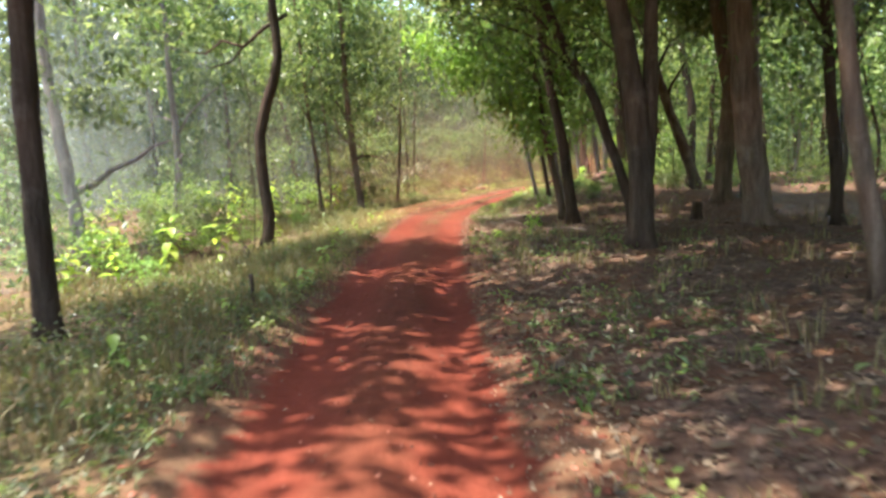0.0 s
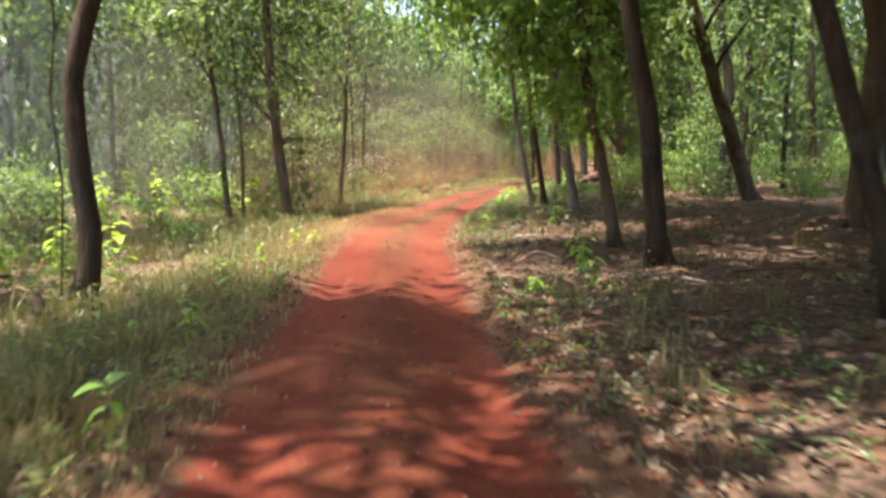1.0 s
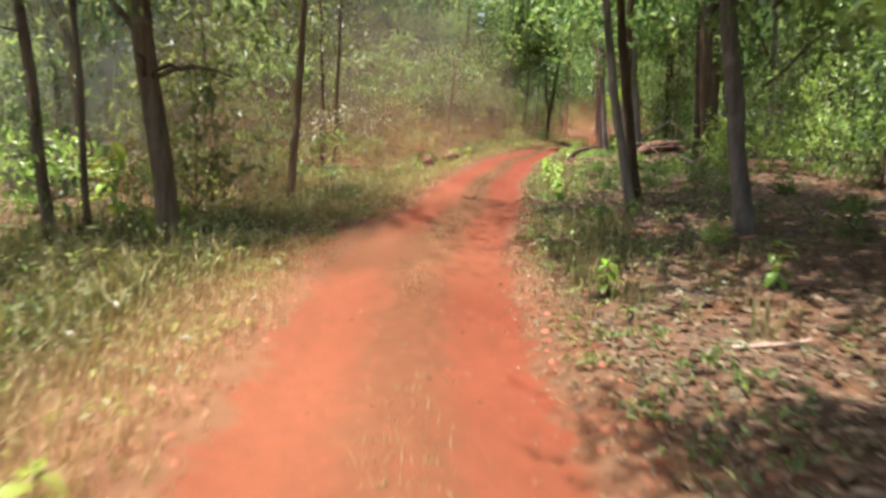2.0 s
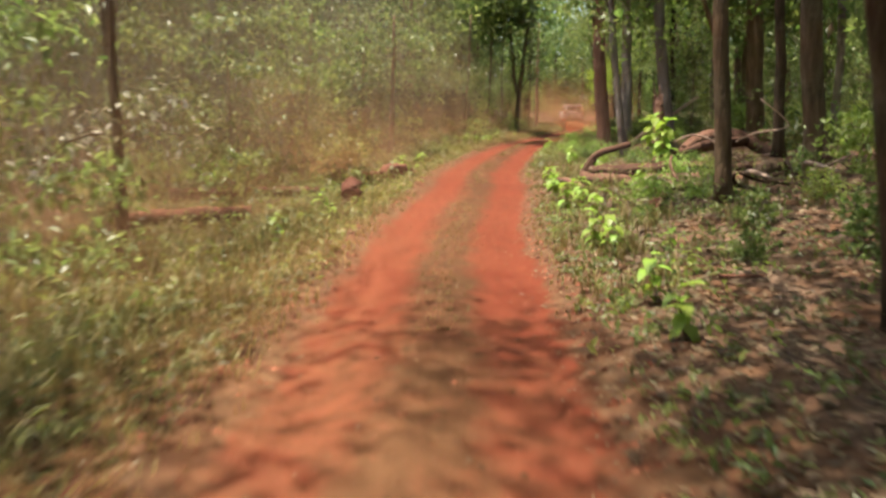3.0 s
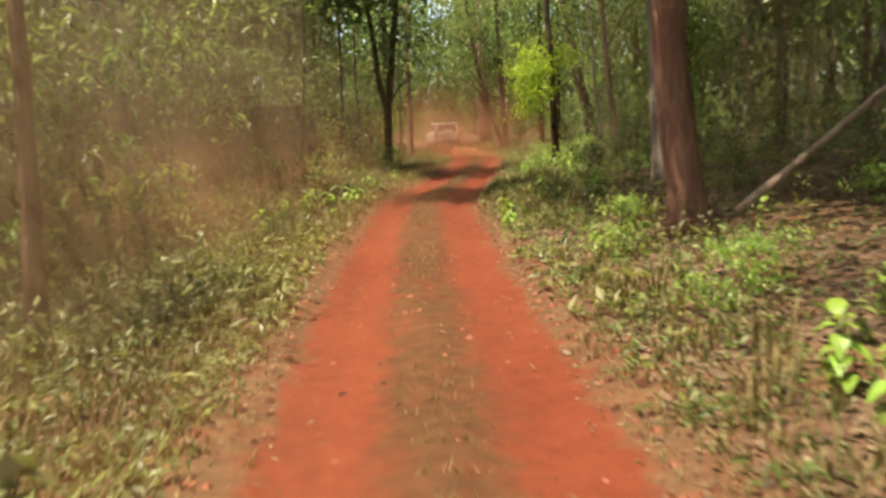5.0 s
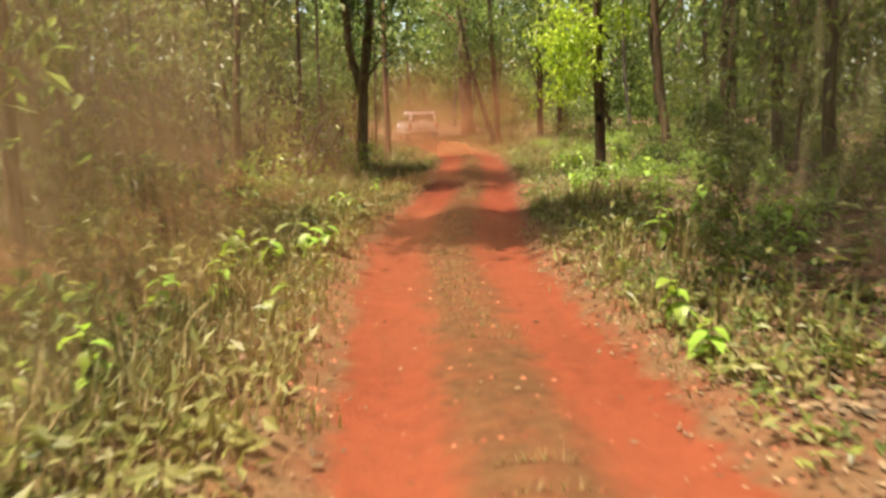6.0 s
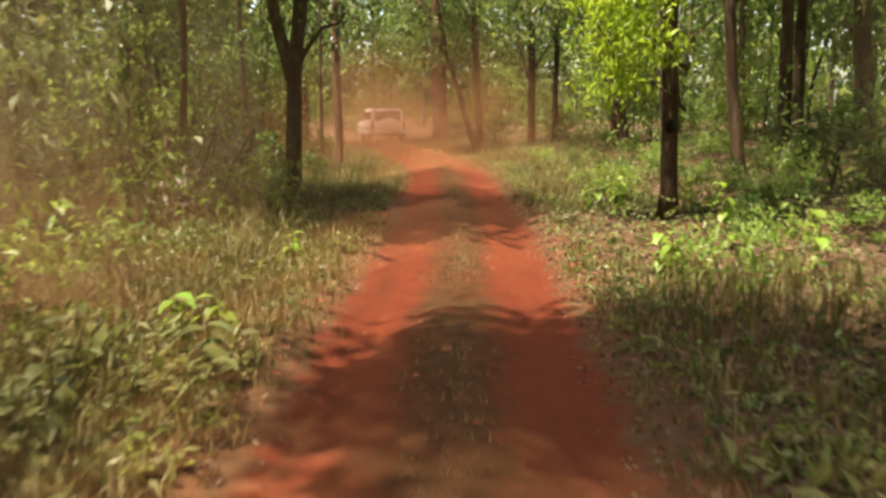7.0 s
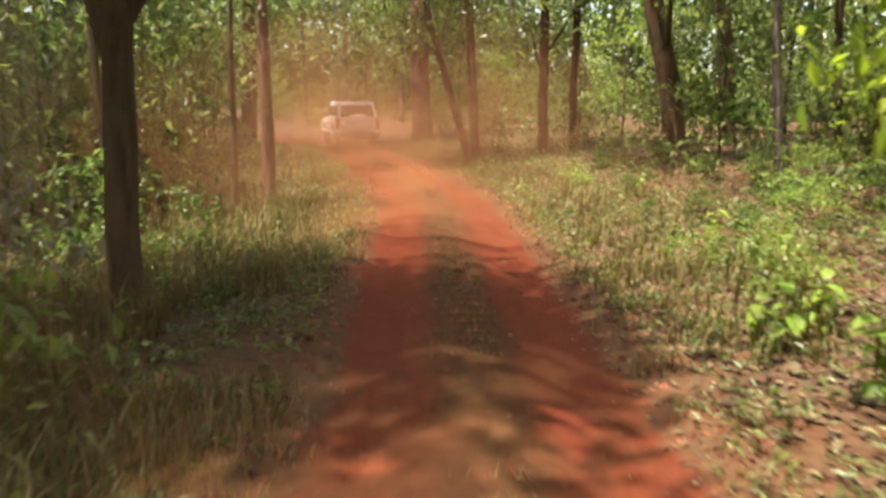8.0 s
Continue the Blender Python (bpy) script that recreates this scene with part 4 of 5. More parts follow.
def far_woods():
    """The unbroken green of the woods beyond."""
    r = np.random.default_rng(14)
    n = 110000
    s, u = r.uniform(-30, 165, n), r.choice((-1, 1), n) * r.uniform(26, 60, n)
    x, y = lane_xy(s, u)
    end = r.uniform(0, 1, n) < 0.3
    a, d = r.uniform(-0.2, 3.6, n), r.uniform(34, 58, n)
    x, y = np.where(end, 14 + np.cos(a) * d, x), np.where(end, 104 + np.sin(a) * d, y)
    uu, _ = lane_uv(x, y)
    z = np.abs(r.normal(0, 1, n)) ** 1.1 * 9.0
    clump = waves(x, y, 0.5, 8) + waves(x, z, 0.8, 9)
    ok = (np.abs(uu) > 20) & (clump > -0.7) & (z < 26)
    c = np.column_stack([x, y, z])[ok]
    tagged(new("far_woods", leaves("far_woods", c, 1.25, M_LEAF, r)), "dense green woodland closing the view", "woodland", kind="stuff")


far_woods()


def undergrowth():
    """The low tangle of leaves between the trees, too thick to tell plants apart."""
    r = np.random.default_rng(15)
    n, per = 3600, 30
    s, u = r.uniform(2, 125, n), r.uniform(4.5, 34, n) * r.choice((-1, 1), n)
    sparse = (u > 0) & (s < 34) & (u < 13) | (u > 0) & (s < 56) & (u < 8) | (u < 0) & (s < 28) & (u > -6)
    x, y = lane_xy(s, u)
    ok = ~sparse & (waves(x, y, 0.45, 17) > -0.55) & (np.abs(lane_uv(x, y)[0]) > 4)
    x, y = x[ok], y[ok]
    n = len(x)
    tall = r.uniform(0.3, 1.0, n) ** 1.5 * 2.4 + 0.3
    c = np.column_stack([x, y, height(x, y)])[:, None] + r.normal(0, 1, (n, per, 3)) * (0.42, 0.42, 0.0)
    c[..., 2] += np.abs(r.uniform(0, 1, (n, per))) * tall[:, None]
    tagged(new("undergrowth", leaves("undergrowth", c.reshape(-1, 3), 0.2, M_LEAF, r)), "low green tangle of forest undergrowth", "undergrowth", kind="stuff")


undergrowth()


# ---------------------------------------------------------------- forest floor
def litter():
    r = np.random.default_rng(21)
    n = 100000
    s = r.uniform(1, 90, n)
    right = r.uniform(0, 1, n) < 0.66
    u = np.where(right, 1.0 + np.abs(r.normal(0, 3.6, n)), -1.1 - np.abs(r.normal(0, 3.0, n)))
    edge = r.uniform(0, 1, n) < 0.05
    u = np.where(edge, r.choice((-1, 1, 1), n) * r.normal(1.08, 0.16, n), u)
    some = r.uniform(0, 1, n) < 0.004
    u = np.where(some, r.normal(0, 0.35, n), u)
    x, y = lane_xy(s, u)
    x, y = x + r.normal(0, 0.1, n), y + r.normal(0, 0.1, n)
    z = height(x, y) + r.uniform(0.006, 0.03, n)
    thick = waves(x, y, 1.1, 12)
    ok = (thick > -1.4 + 1.5 * (~right)) & (np.abs(u) < 14)
    c = np.column_stack([x, y, z])[ok]
    early = np.clip((34 - s[ok]) / 10, 0, 1) * (u[ok] > 0)
    size = np.where(np.abs(u[ok]) < 1.4, 0.042, 0.078 + 0.006 * early) * np.where(r.uniform(0, 1, len(c)) < 0.03, 1.7, 1.0)
    me = fallen_leaves("dead_leaves", c, size, M_DEAD, r)
    tagged(new("dead_leaves", me), "carpet of dry brown and tan fallen leaves", "leaf litter", kind="stuff")


litter()


def grass(name, n, ends, share, low, high, seed, label):
    r = np.random.default_rng(seed)
    s = r.uniform(*ends, n)
    left = r.uniform(0, 1, n) < share
    u = np.where(left, -1.12 - np.abs(r.normal(0, 2.8, n)), 1.12 + np.abs(r.normal(0, 1, n)) * np.where(s < 26, 3.2, 1.0))
    x, y = lane_xy(s, u)
    ok = (waves(x, y, 0.8, 13) > -0.5) & (left | (s > 24) & ((u < 2.2) | (s > 60)) | (r.uniform(0, 1, n) < 0.3))
    x, y, u = x[ok], y[ok], u[ok]
    per = 9
    n = len(x)
    bx, by = np.repeat(x, per) + r.normal(0, 0.09, n * per), np.repeat(y, per) + r.normal(0, 0.09, n * per)
    bz = height(bx, by) - 0.01
    tall = np.repeat(r.uniform(low, high, n) * np.clip((np.abs(u) - 0.9) / 1.2, 0.3, 1), per) * r.uniform(0.5, 1.2, n * per)
    a, lean = r.uniform(0, 6.2832, n * per), r.uniform(0.15, 0.7, n * per)
    dx, dy = np.cos(a) * lean * tall, np.sin(a) * lean * tall
    wx, wy = -np.sin(a) * 0.009, np.cos(a) * 0.009
    base = np.column_stack([bx, by, bz])
    mid = base + np.column_stack([dx * 0.35, dy * 0.35, tall * 0.6])
    tip = base + np.column_stack([dx, dy, tall * (1 - 0.3 * lean)])
    w = np.column_stack([wx, wy, np.zeros(n * per)])
    v = np.stack([base - w, base + w, mid + w * 0.8, mid - w * 0.8, tip], 1).reshape(-1, 3)
    k = np.arange(n * per)[:, None] * 5
    f = [tuple(q) for q in (k + (0, 1, 2, 3))] + [tuple(q) for q in (k + (3, 2, 4))]
    tagged(new(name, mesh_from(name, v, f, M_GRASS, False)), label, "grass", kind="stuff")


grass("grass", 12500, (0, 98), 0.68, 0.12, 0.40, 22, "dry yellow-green grass tufts along the verges")
grass("tall_grass", 2600, (57, 84), 0.92, 0.3, 0.62, 35, "tall dry yellow-brown grass beside the track")
grass("tall_grass", 2400, (11, 44), 0.95, 0.25, 0.5, 36, "tall straw-coloured grass on the sunny verge")


def strip_grass():
    """Short dusty blades on the strip between the ruts."""
    r = np.random.default_rng(29)
    n = 5200
    s = r.uniform(22, 86, n)
    u = r.normal(0, 0.13, n)
    x, y = lane_xy(s, u)
    ok = waves(x, y, 1.3, 19) > -0.15
    x, y = x[ok], y[ok]
    n = len(x)
    tall, a, lean = r.uniform(0.025, 0.085, n), r.uniform(0, 6.2832, n), r.uniform(0.3, 1.1, n)
    base = np.column_stack([x, y, height(x, y) - 0.006])
    tip = base + np.column_stack([np.cos(a) * lean * tall, np.sin(a) * lean * tall, tall])
    w = np.column_stack([-np.sin(a), np.cos(a), 0 * a]) * 0.006
    v = np.stack([base - w, base + w, tip], 1).reshape(-1, 3)
    tagged(new("strip_grass", mesh_from("strip_grass", v, np.arange(3 * n).reshape(-1, 3), M_GRASS, False)), "short dusty grass between the wheel ruts", "grass", kind="stuff")


strip_grass()


def low_weeds(name, material, count, sides, seed, label, tall=0.45, size=0.075, ends=(1, 96), reach=2.35):
    """Ankle- to knee-high leafy weeds along the verges."""
    r = np.random.default_rng(seed)
    s = r.uniform(*ends, count)
    u = np.where(r.uniform(0, 1, count) < sides, -1.25 - np.abs(r.normal(0, reach, count)), 1.18 + np.abs(r.normal(0, reach, count)))
    x, y = lane_xy(s, u)
    ok = (waves(x, y, 0.9, seed) > -0.35) & ((u < 0) | (s > 27) | (waves(x, y, 0.7, seed + 1) > 0.05))
    x, y, u = x[ok], y[ok], u[ok]
    per, n = 7, len(x)
    high = r.uniform(0.1, 1, n) ** 1.4 * tall * np.clip((np.abs(u) - 0.8) / 1.6, 0.25, 1)
    c = np.column_stack([x, y, height(x, y) + 0.02])[:, None] + r.normal(0, 0.07, (n, per, 3)) * (1, 1, 0)
    c[..., 2] += r.uniform(0.1, 1, (n, per)) * high[:, None]
    tagged(new(name, leaves(name, c.reshape(-1, 3), size, material, r, droop=-0.35, slim=0.42, tilt=0.5)), label, "weeds", kind="stuff")


low_weeds("verge_weeds", M_DUSTY, 12500, 0.76, 24, "dusty olive weeds along the verges")
low_weeds("green_weeds", M_LEAF, 6500, 0.5, 25, "green leafy weeds on the forest floor", 0.35, 0.085)
low_weeds("sunlit_weeds", M_FRESH, 3000, 0.7, 26, "bright young weeds scattered over the verges", 0.5, 0.085)
low_weeds("clearing_weeds", M_DUSTY, 3600, 0.12, 27, "sunlit yellow-green weeds in a small clearing", 0.45, 0.075, (66, 94), 6.0)


low_weeds("leafy_weeds", M_HERB, 1000, 0.85, 28, "yellow-green leafy weeds crowding the verge", 0.7, 0.14, (52, 65), 1.6)
low_weeds("brush_weeds", M_HERB, 900, 0.97, 31, "knee-high dusty weeds crowding the verge", 0.5, 0.11, (26, 56), 2.2)


def pebbles():
    r = np.random.default_rng(23)
    n = 9000
    s = r.uniform(0, 98, n)
    u = r.choice((-1, 1, 1), n) * (1.0 + np.abs(r.normal(0, 0.28, n)))
    mid = r.uniform(0, 1, n) < 0.3
    u = np.where(mid, r.normal(0, 0.5, n), u)
    x, y = lane_xy(s, u)
    z = height(x, y)
    size = np.abs(r.normal(0, 0.011, n)) + 0.005 + np.where(mid, 0, np.abs(r.normal(0, 0.011, n)))
    ring = np.array([(1, 0, 0), (0.4, 0.9, 0), (-0.7, 0.7, 0), (-0.9, -0.4, 0), (0.2, -1, 0), (0.05, 0, 0.75)])
    v = np.column_stack([x, y, z])[:, None] + ring[None] * size[:, None, None] * r.uniform(0.7, 1.3, (n, 6, 1))
    k = np.arange(n)[:, None] * 6
    f = np.concatenate([k + q for q in ((0, 1, 5), (1, 2, 5), (2, 3, 5), (3, 4, 5), (4, 0, 5))])
    tagged(new("clods", mesh_from("clods", v.reshape(-1, 3), f, M_CLOD, False)), "small red earth clods and grit on the track", "clods", kind="stuff")


def clod_material():
    n = Nodes("red_clods")
    rnd = n.add("NewGeometry").outputs["Random Per Island"]
    col = n.ramp(rnd, (0.0, (0.035, 0.016, 0.010)), (0.5, (0.11, 0.034, 0.018)), (1.0, (0.25, 0.1, 0.06)))
    return n.finish(col, 0.95, spec=0.1)


M_CLOD = clod_material()
pebbles()


# ---------------------------------------------------------------- seedlings with broad leaves
def broad_leaf(r, material):
    """One ovate leaf, 1 long, folded along its rib and bent down to the tip."""
    t = np.array([0.0, 0.12, 0.4, 0.72, 1.0])
    w = np.array([0.012, 0.20, 0.30, 0.19, 0.0])
    z = 0.10 * np.sin(t * 2.4) - 0.32 * t ** 2 + r.normal(0, 0.01, 5)
    rib = np.column_stack([t, 0 * t, z])
    left, right = rib + np.column_stack([0 * t, w, w * 0.28]), rib + np.column_stack([0 * t, -w, w * 0.28])
    v = np.concatenate([rib, left[:4], right[:4]])
    f = [(i, i + 1, 6 + i, 5 + i) for i in range(3)] + [(i + 1, i, 9 + i, 10 + i) for i in range(3)] + [(3, 4, 8), (4, 3, 12)]
    return mesh_from("leaf", v, f, material)


lr = np.random.default_rng(41)
BROAD = [broad_leaf(lr, M_BROAD) for _ in range(3)]
BROAD_LIME = [broad_leaf(lr, M_LIME) for _ in range(3)]
BROAD_DUSTY = [broad_leaf(lr, M_DUSTY) for _ in range(3)]


def seedling(x, y, tall=0.55, count=11, size=0.2, dusty=False, lime=False):
    SEED[0] += 1
    r = np.random.default_rng(SEED[0])
    t = thing("seedling", x, y, ground_at(x, y) - 0.02, "dust-coated broad-leaved seedling at the verge" if dusty else "bright green broad-leaved seedling at the verge", "seedling", "broad-leaved seedlings", float(r.uniform(0, 360)))
    bend = np.column_stack([np.linspace(0, r.normal(0, 0.12), 6) * tall, np.linspace(0, r.normal(0, 0.12), 6) * tall, np.linspace(0, tall, 6)])
    part("stem", mesh_from("stem", *tube(bend, np.linspace(0.009, 0.004, 6), 5, 0.1, 1), M_BARK), t)
    kind = BROAD_DUSTY if dusty else BROAD_LIME if lime else BROAD
    for k in range(count):
        h = 0.15 + 0.85 * (k + r.uniform(0, 0.6)) / count
        at = bend[0] + (bend[-1] - bend[0]) * h
        m = Matrix.Translation(at) @ Matrix.Rotation(k * 2.4 + r.normal(0, 0.3), 4, "Z") @ Matrix.Rotation(r.uniform(-0.25, 0.85) - (0.5 if h > 0.9 else 0), 4, "Y")
        part("leaf", kind[k % 3], t, place=m @ Matrix.Scale(size * 0.92 * r.uniform(0.65, 1.25), 4))
    return t


# left verge
for x, y, tall, dusty in ((-6.6, 17.1, 0.9, 0), (-6.5, 15.2, 0.7, 0), (-2.65, 9.0, 0.3, 0), (-2.0, 10.7, 0.35, 0), (-2.3, 9.7, 0.3, 1), (-2.2, 15.5, 0.45, 0),
                          (-2.05, 12.9, 0.4, 0), (-2.07, 21.9, 0.5, 0), (-2.7, 18.9, 0.45, 0), (-2.25, 17.2, 0.4, 0), (-1.75, 21.8, 0.35, 0), (-2.35, 19.8, 0.5, 0),
                          (-3.5, 22.5, 0.7, 1), (0.2, 38.1, 0.55, 0), (0.7, 40.45, 0.5, 0), (0.2, 39.0, 0.5, 1), (1.95, 49.3, 0.6, 1), (2.3, 46.2, 0.45, 1)):
    seedling(x, y, tall, 10, 0.17, bool(dusty))
for x, y, tall, dusty in ((1.45, 45.1, 0.5, 1), (3.2, 48.7, 0.5, 0), (2.5, 48.0, 0.5, 0), (2.84, 48.6, 0.45, 0), (2.75, 49.2, 0.5, 1), (3.2, 49.6, 0.5, 1),
                          (5.2, 60.3, 0.6, 1), (5.8, 59.1, 0.55, 0), (5.0, 58.2, 0.6, 1), (6.3, 59.5, 0.5, 0), (6.95, 60.6, 0.5, 1), (5.4, 57.7, 0.55, 0),
                          (6.6, 60.7, 0.6, 0), (6.95, 60.4, 0.5, 0), (7.4, 61.0, 0.45, 0), (7.7, 61.25, 0.4, 0), (8.85, 63.6, 0.4, 1), (8.75, 64.35, 0.45, 0)):
    seedling(x, y, tall, 12, 0.21, bool(dusty))
for x, y, tall, dusty in ((9.05, 64.5, 0.4, 0), (4.4, 56.6, 0.6, 1), (5.9, 61.6, 0.7, 1), (11.2, 72.6, 0.45, 0), (12.1, 72.9, 0.4, 0), (4.2, 55.0, 0.6, 1), (8.0, 63.4, 0.5, 1), (10.2, 67.0, 0.4, 0)):
    seedling(x, y, tall, 12, 0.2, bool(dusty))
cr = np.random.default_rng(44)
for x, y in choose(cr, 42, (12, 34), (-13.0, -4.0), 0.8, None, placed):
    seedling(x, y, cr.uniform(0.6, 1.5), 12, cr.uniform(0.26, 0.38), False, True)
vr = np.random.default_rng(43)
for k in range(70):
    s, u = vr.uniform(6, 88), (-1 if k < 45 else 1) * vr.uniform(1.5, 4.2)
    if u > 0 and s < 26:
        continue
    seedling(*lane_xy(s, u), vr.uniform(0.2, 0.45), 7, vr.uniform(0.13, 0.19), bool(vr.uniform() < 0.5))
# right verge
for x, y, tall, dusty in ((2.1, 18.1, 0.5, 0), (2.4, 20.4, 0.6, 0), (2.6, 20.6, 0.5, 0), (2.3, 19.4, 0.4, 0), (1.3, 18.0, 0.2, 0), (1.75, 26.1, 0.4, 0), (3.25, 25.8, 0.45, 0),
                          (5.0, 42.6, 0.5, 0), (3.85, 37.7, 0.45, 0), (3.5, 35.1, 0.45, 0), (3.25, 34.1, 0.4, 0), (4.5, 40.7, 0.5, 0), (4.55, 39.7, 0.45, 0), (3.95, 37.2, 0.4, 0),
                          (4.15, 38.0, 0.4, 0), (4.9, 41.3, 0.45, 0), (4.9, 41.0, 0.35, 0)):
    seedling(x, y, tall, 11, 0.2, bool(dusty))
for x, y, tall, dusty in ((6.45, 42.7, 0.5, 0), (6.1, 41.1, 0.4, 0), (5.25, 44.25, 0.42, 0), (5.05, 43.3, 0.3, 0), (5.4, 43.0, 0.28, 0), (8.2, 45.3, 1.1, 0), (8.5, 46.4, 1.1, 0),
                          (7.2, 48.7, 0.4, 0), (6.9, 46.0, 0.4, 0), (6.4, 45.25, 0.35, 0), (5.55, 44.75, 0.3, 0), (8.6, 49.6, 0.4, 1), (7.35, 49.1, 0.45, 0), (8.85, 50.0, 0.35, 0)):
    seedling(x, y, tall, 34 if tall > 1 else 16, 0.34 if tall > 1 else 0.2, bool(dusty))
for x, y, tall, dusty in ((9.2, 57.1, 0.4, 0), (8.9, 56.5, 0.3, 0), (14.4, 65.0, 0.7, 0), (11.0, 59.6, 0.5, 0), (12.0, 60.2, 0.6, 0), (14.0, 63.6, 0.6, 0), (15.85, 64.6, 0.7, 0),
                          (13.2, 64.4, 0.5, 0), (15.3, 67.7, 0.5, 0), (13.4, 64.8, 0.45, 0), (15.3, 68.0, 0.5, 0), (15.7, 68.9, 0.45, 0), (16.1, 69.0, 0.5, 0), (15.6, 69.05, 0.4, 0)):
    seedling(x, y, tall, 12, 0.19, bool(dusty))
for x, y, tall, dusty in ((17.8, 71.6, 0.5, 0), (18.7, 72.0, 0.5, 1), (17.2, 70.2, 0.45, 0), (16.6, 67.9, 0.5, 0), (12.9, 61.9, 0.6, 0), (11.6, 58.3, 0.6, 0), (12.8, 59.0, 0.7, 0)):
    seedling(x, y, tall, 12, 0.18, bool(dusty))


# ---------------------------------------------------------------- fallen wood
def fallen(name, points, radii, material, label, sides=17, rough=0.12, cut=False, category="log"):
    """A log or branch along points (x, y, height over the ground at its first point)."""
    SEED[0] += 1
    x0, y0 = points[0][0], points[0][1]
    z0 = ground_at(x0, y0)
    t = thing(name, x0, y0, z0, label, category)
    line = smooth_line([(x - x0, y - y0, z) for x, y, z in points], 0.09)
    rad = np.interp(np.linspace(0, 1, len(line)), np.linspace(0, 1, len(radii)), radii)
    q = np.random.default_rng(SEED[0])
    line[1:-1] += q.normal(0, 0.05, (len(line) - 2, 3)) * rad[1:-1, None] + np.sin(np.arange(1, len(line) - 1) * 0.9 + q.uniform(0, 6))[:, None] * rad[1:-1, None] * (0.07, 0.07, 0.04)
    rad = rad * (1 + 0.045 * np.convolve(q.normal(0, 1, len(rad) + 2), (0.5, 0.7, 0.5), "valid"))
    part("bark", mesh_from("bark", *tube(line, rad, sides, rough * 0.7, SEED[0], ridges=0.17 if sides > 9 else 0.06), material), t)
    if category == "log" and not cut:
        for k in range(2):
            at = int(q.integers(1, len(line) - 1))
            way = np.array([q.normal(0, 1), q.normal(0, 1), abs(q.normal(0.3, 0.6))])
            way = way / np.linalg.norm(way) * rad[at]
            part("branch_stub", mesh_from("branch_stub", *tube([line[at], line[at] + way * 1.25, line[at] + way * q.uniform(1.6, 2.6)], [rad[at] * 0.42, rad[at] * 0.3, rad[at] * 0.24], 7, 0.15, k), material), t, "broken branch stub")
    if cut:
        d = Vector(line[0] - line[1]).normalized()
        v, f = [], []
        ring = 16
        for q, k in ((1.0, 0.0), (0.97, 0.006)):
            for i in range(ring):
                a = 6.2832 * i / ring
                v.append((q * 0.93 * rad[0] * math.cos(a), q * 0.93 * rad[0] * math.sin(a), k))
        f = [(i, (i + 1) % ring, ring + (i + 1) % ring, ring + i) for i in range(ring)] + [tuple(range(ring, 2 * ring))]
        part("sawn_end", mesh_from("sawn_end", v, f, M_CUT, False), t, "dark sawn end grain", Matrix.Translation(Vector(line[0]) + d * 0.004) @ d.to_track_quat("Z", "Y").to_matrix().to_4x4())
    return t


fallen("log", ((1.17, 42.05, 0.16), (1.22, 42.8, 0.18), (1.3, 43.6, 0.18)), (0.175, 0.165, 0.15), M_LOG, "red-dusted sawn log lying in grass", cut=True)
fallen("log", ((0.65, 43.85, 0.13), (-0.3, 43.65, 0.16), (-1.9, 43.1, 0.2)), (0.075, 0.09, 0.10), M_LOG, "long dusty log lying across the undergrowth", cut=True)
fallen("log", ((0.5, 44.4, 0.12), (-0.4, 44.1, 0.16), (-1.7, 43.7, 0.15)), (0.05, 0.06, 0.06), M_LOG, "slim dusty log beside a longer one")
fallen("log", ((-0.3, 40.3, 0.16), (-0.9, 40.15, 0.18), (-2.0, 39.9, 0.15)), (0.115, 0.12, 0.10), M_LOG, "short thick log coated in red dust", cut=True)
fallen("log", ((2.05, 46.35, 0.12), (2.45, 47.0, 0.25), (2.95, 47.35, 0.08)), (0.14, 0.135, 0.09), M_LOG, "crooked red-dusted log on a grassy bank", cut=True)
fallen("log", ((1.55, 46.3, 0.14), (2.2, 46.95, 0.12), (2.6, 47.8, 0.1)), (0.12, 0.11, 0.1), M_LOG, "red-dusted log beside a crooked one")
fallen("branch", ((5.96, 44.3, 0.0), (6.07, 44.3, 0.29), (6.3, 44.28, 0.59), (6.66, 44.22, 0.72), (6.95, 44.18, 0.81)), (0.078, 0.07, 0.066, 0.062, 0.05), M_PILE, "thick arched branch rising from a brush pile", category="branch")
fallen("log", ((8.7, 46.1, -0.05), (8.98, 46.05, 0.1), (9.33, 46.02, 0.42), (9.84, 45.92, 0.56), (10.42, 45.75, 0.46), (11.0, 45.55, 0.1)), (0.15, 0.15, 0.15, 0.15, 0.145, 0.14), M_PILE, "big arched fallen trunk in a brush pile")
fallen("branch", ((8.1, 44.65, 0.62), (8.5, 44.6, 0.78), (8.84, 44.47, 0.68), (9.22, 44.34, 0.40), (9.6, 44.2, 0.1)), (0.018, 0.022, 0.024, 0.024, 0.02), M_TWIG, "pale bare arched branch", 7, category="branch")
fallen("log", ((5.78, 43.78, 0.16), (6.5, 43.3, 0.16), (7.4, 42.85, 0.22)), (0.125, 0.13, 0.11), M_PILE, "split dusty log at the front of a brush pile", cut=True)
fallen("log", ((6.35, 42.95, 0.12), (7.2, 42.4, 0.14), (8.1, 41.9, 0.2)), (0.065, 0.066, 0.055), M_PILE, "straight thin log lying on the brush pile")
fallen("log", ((5.5, 44.55, 0.06), (5.6, 43.9, 0.09), (5.62, 43.1, 0.07)), (0.095, 0.10, 0.08), M_PILE, "flat reddish slab of fallen wood at the verge", rough=0.25)
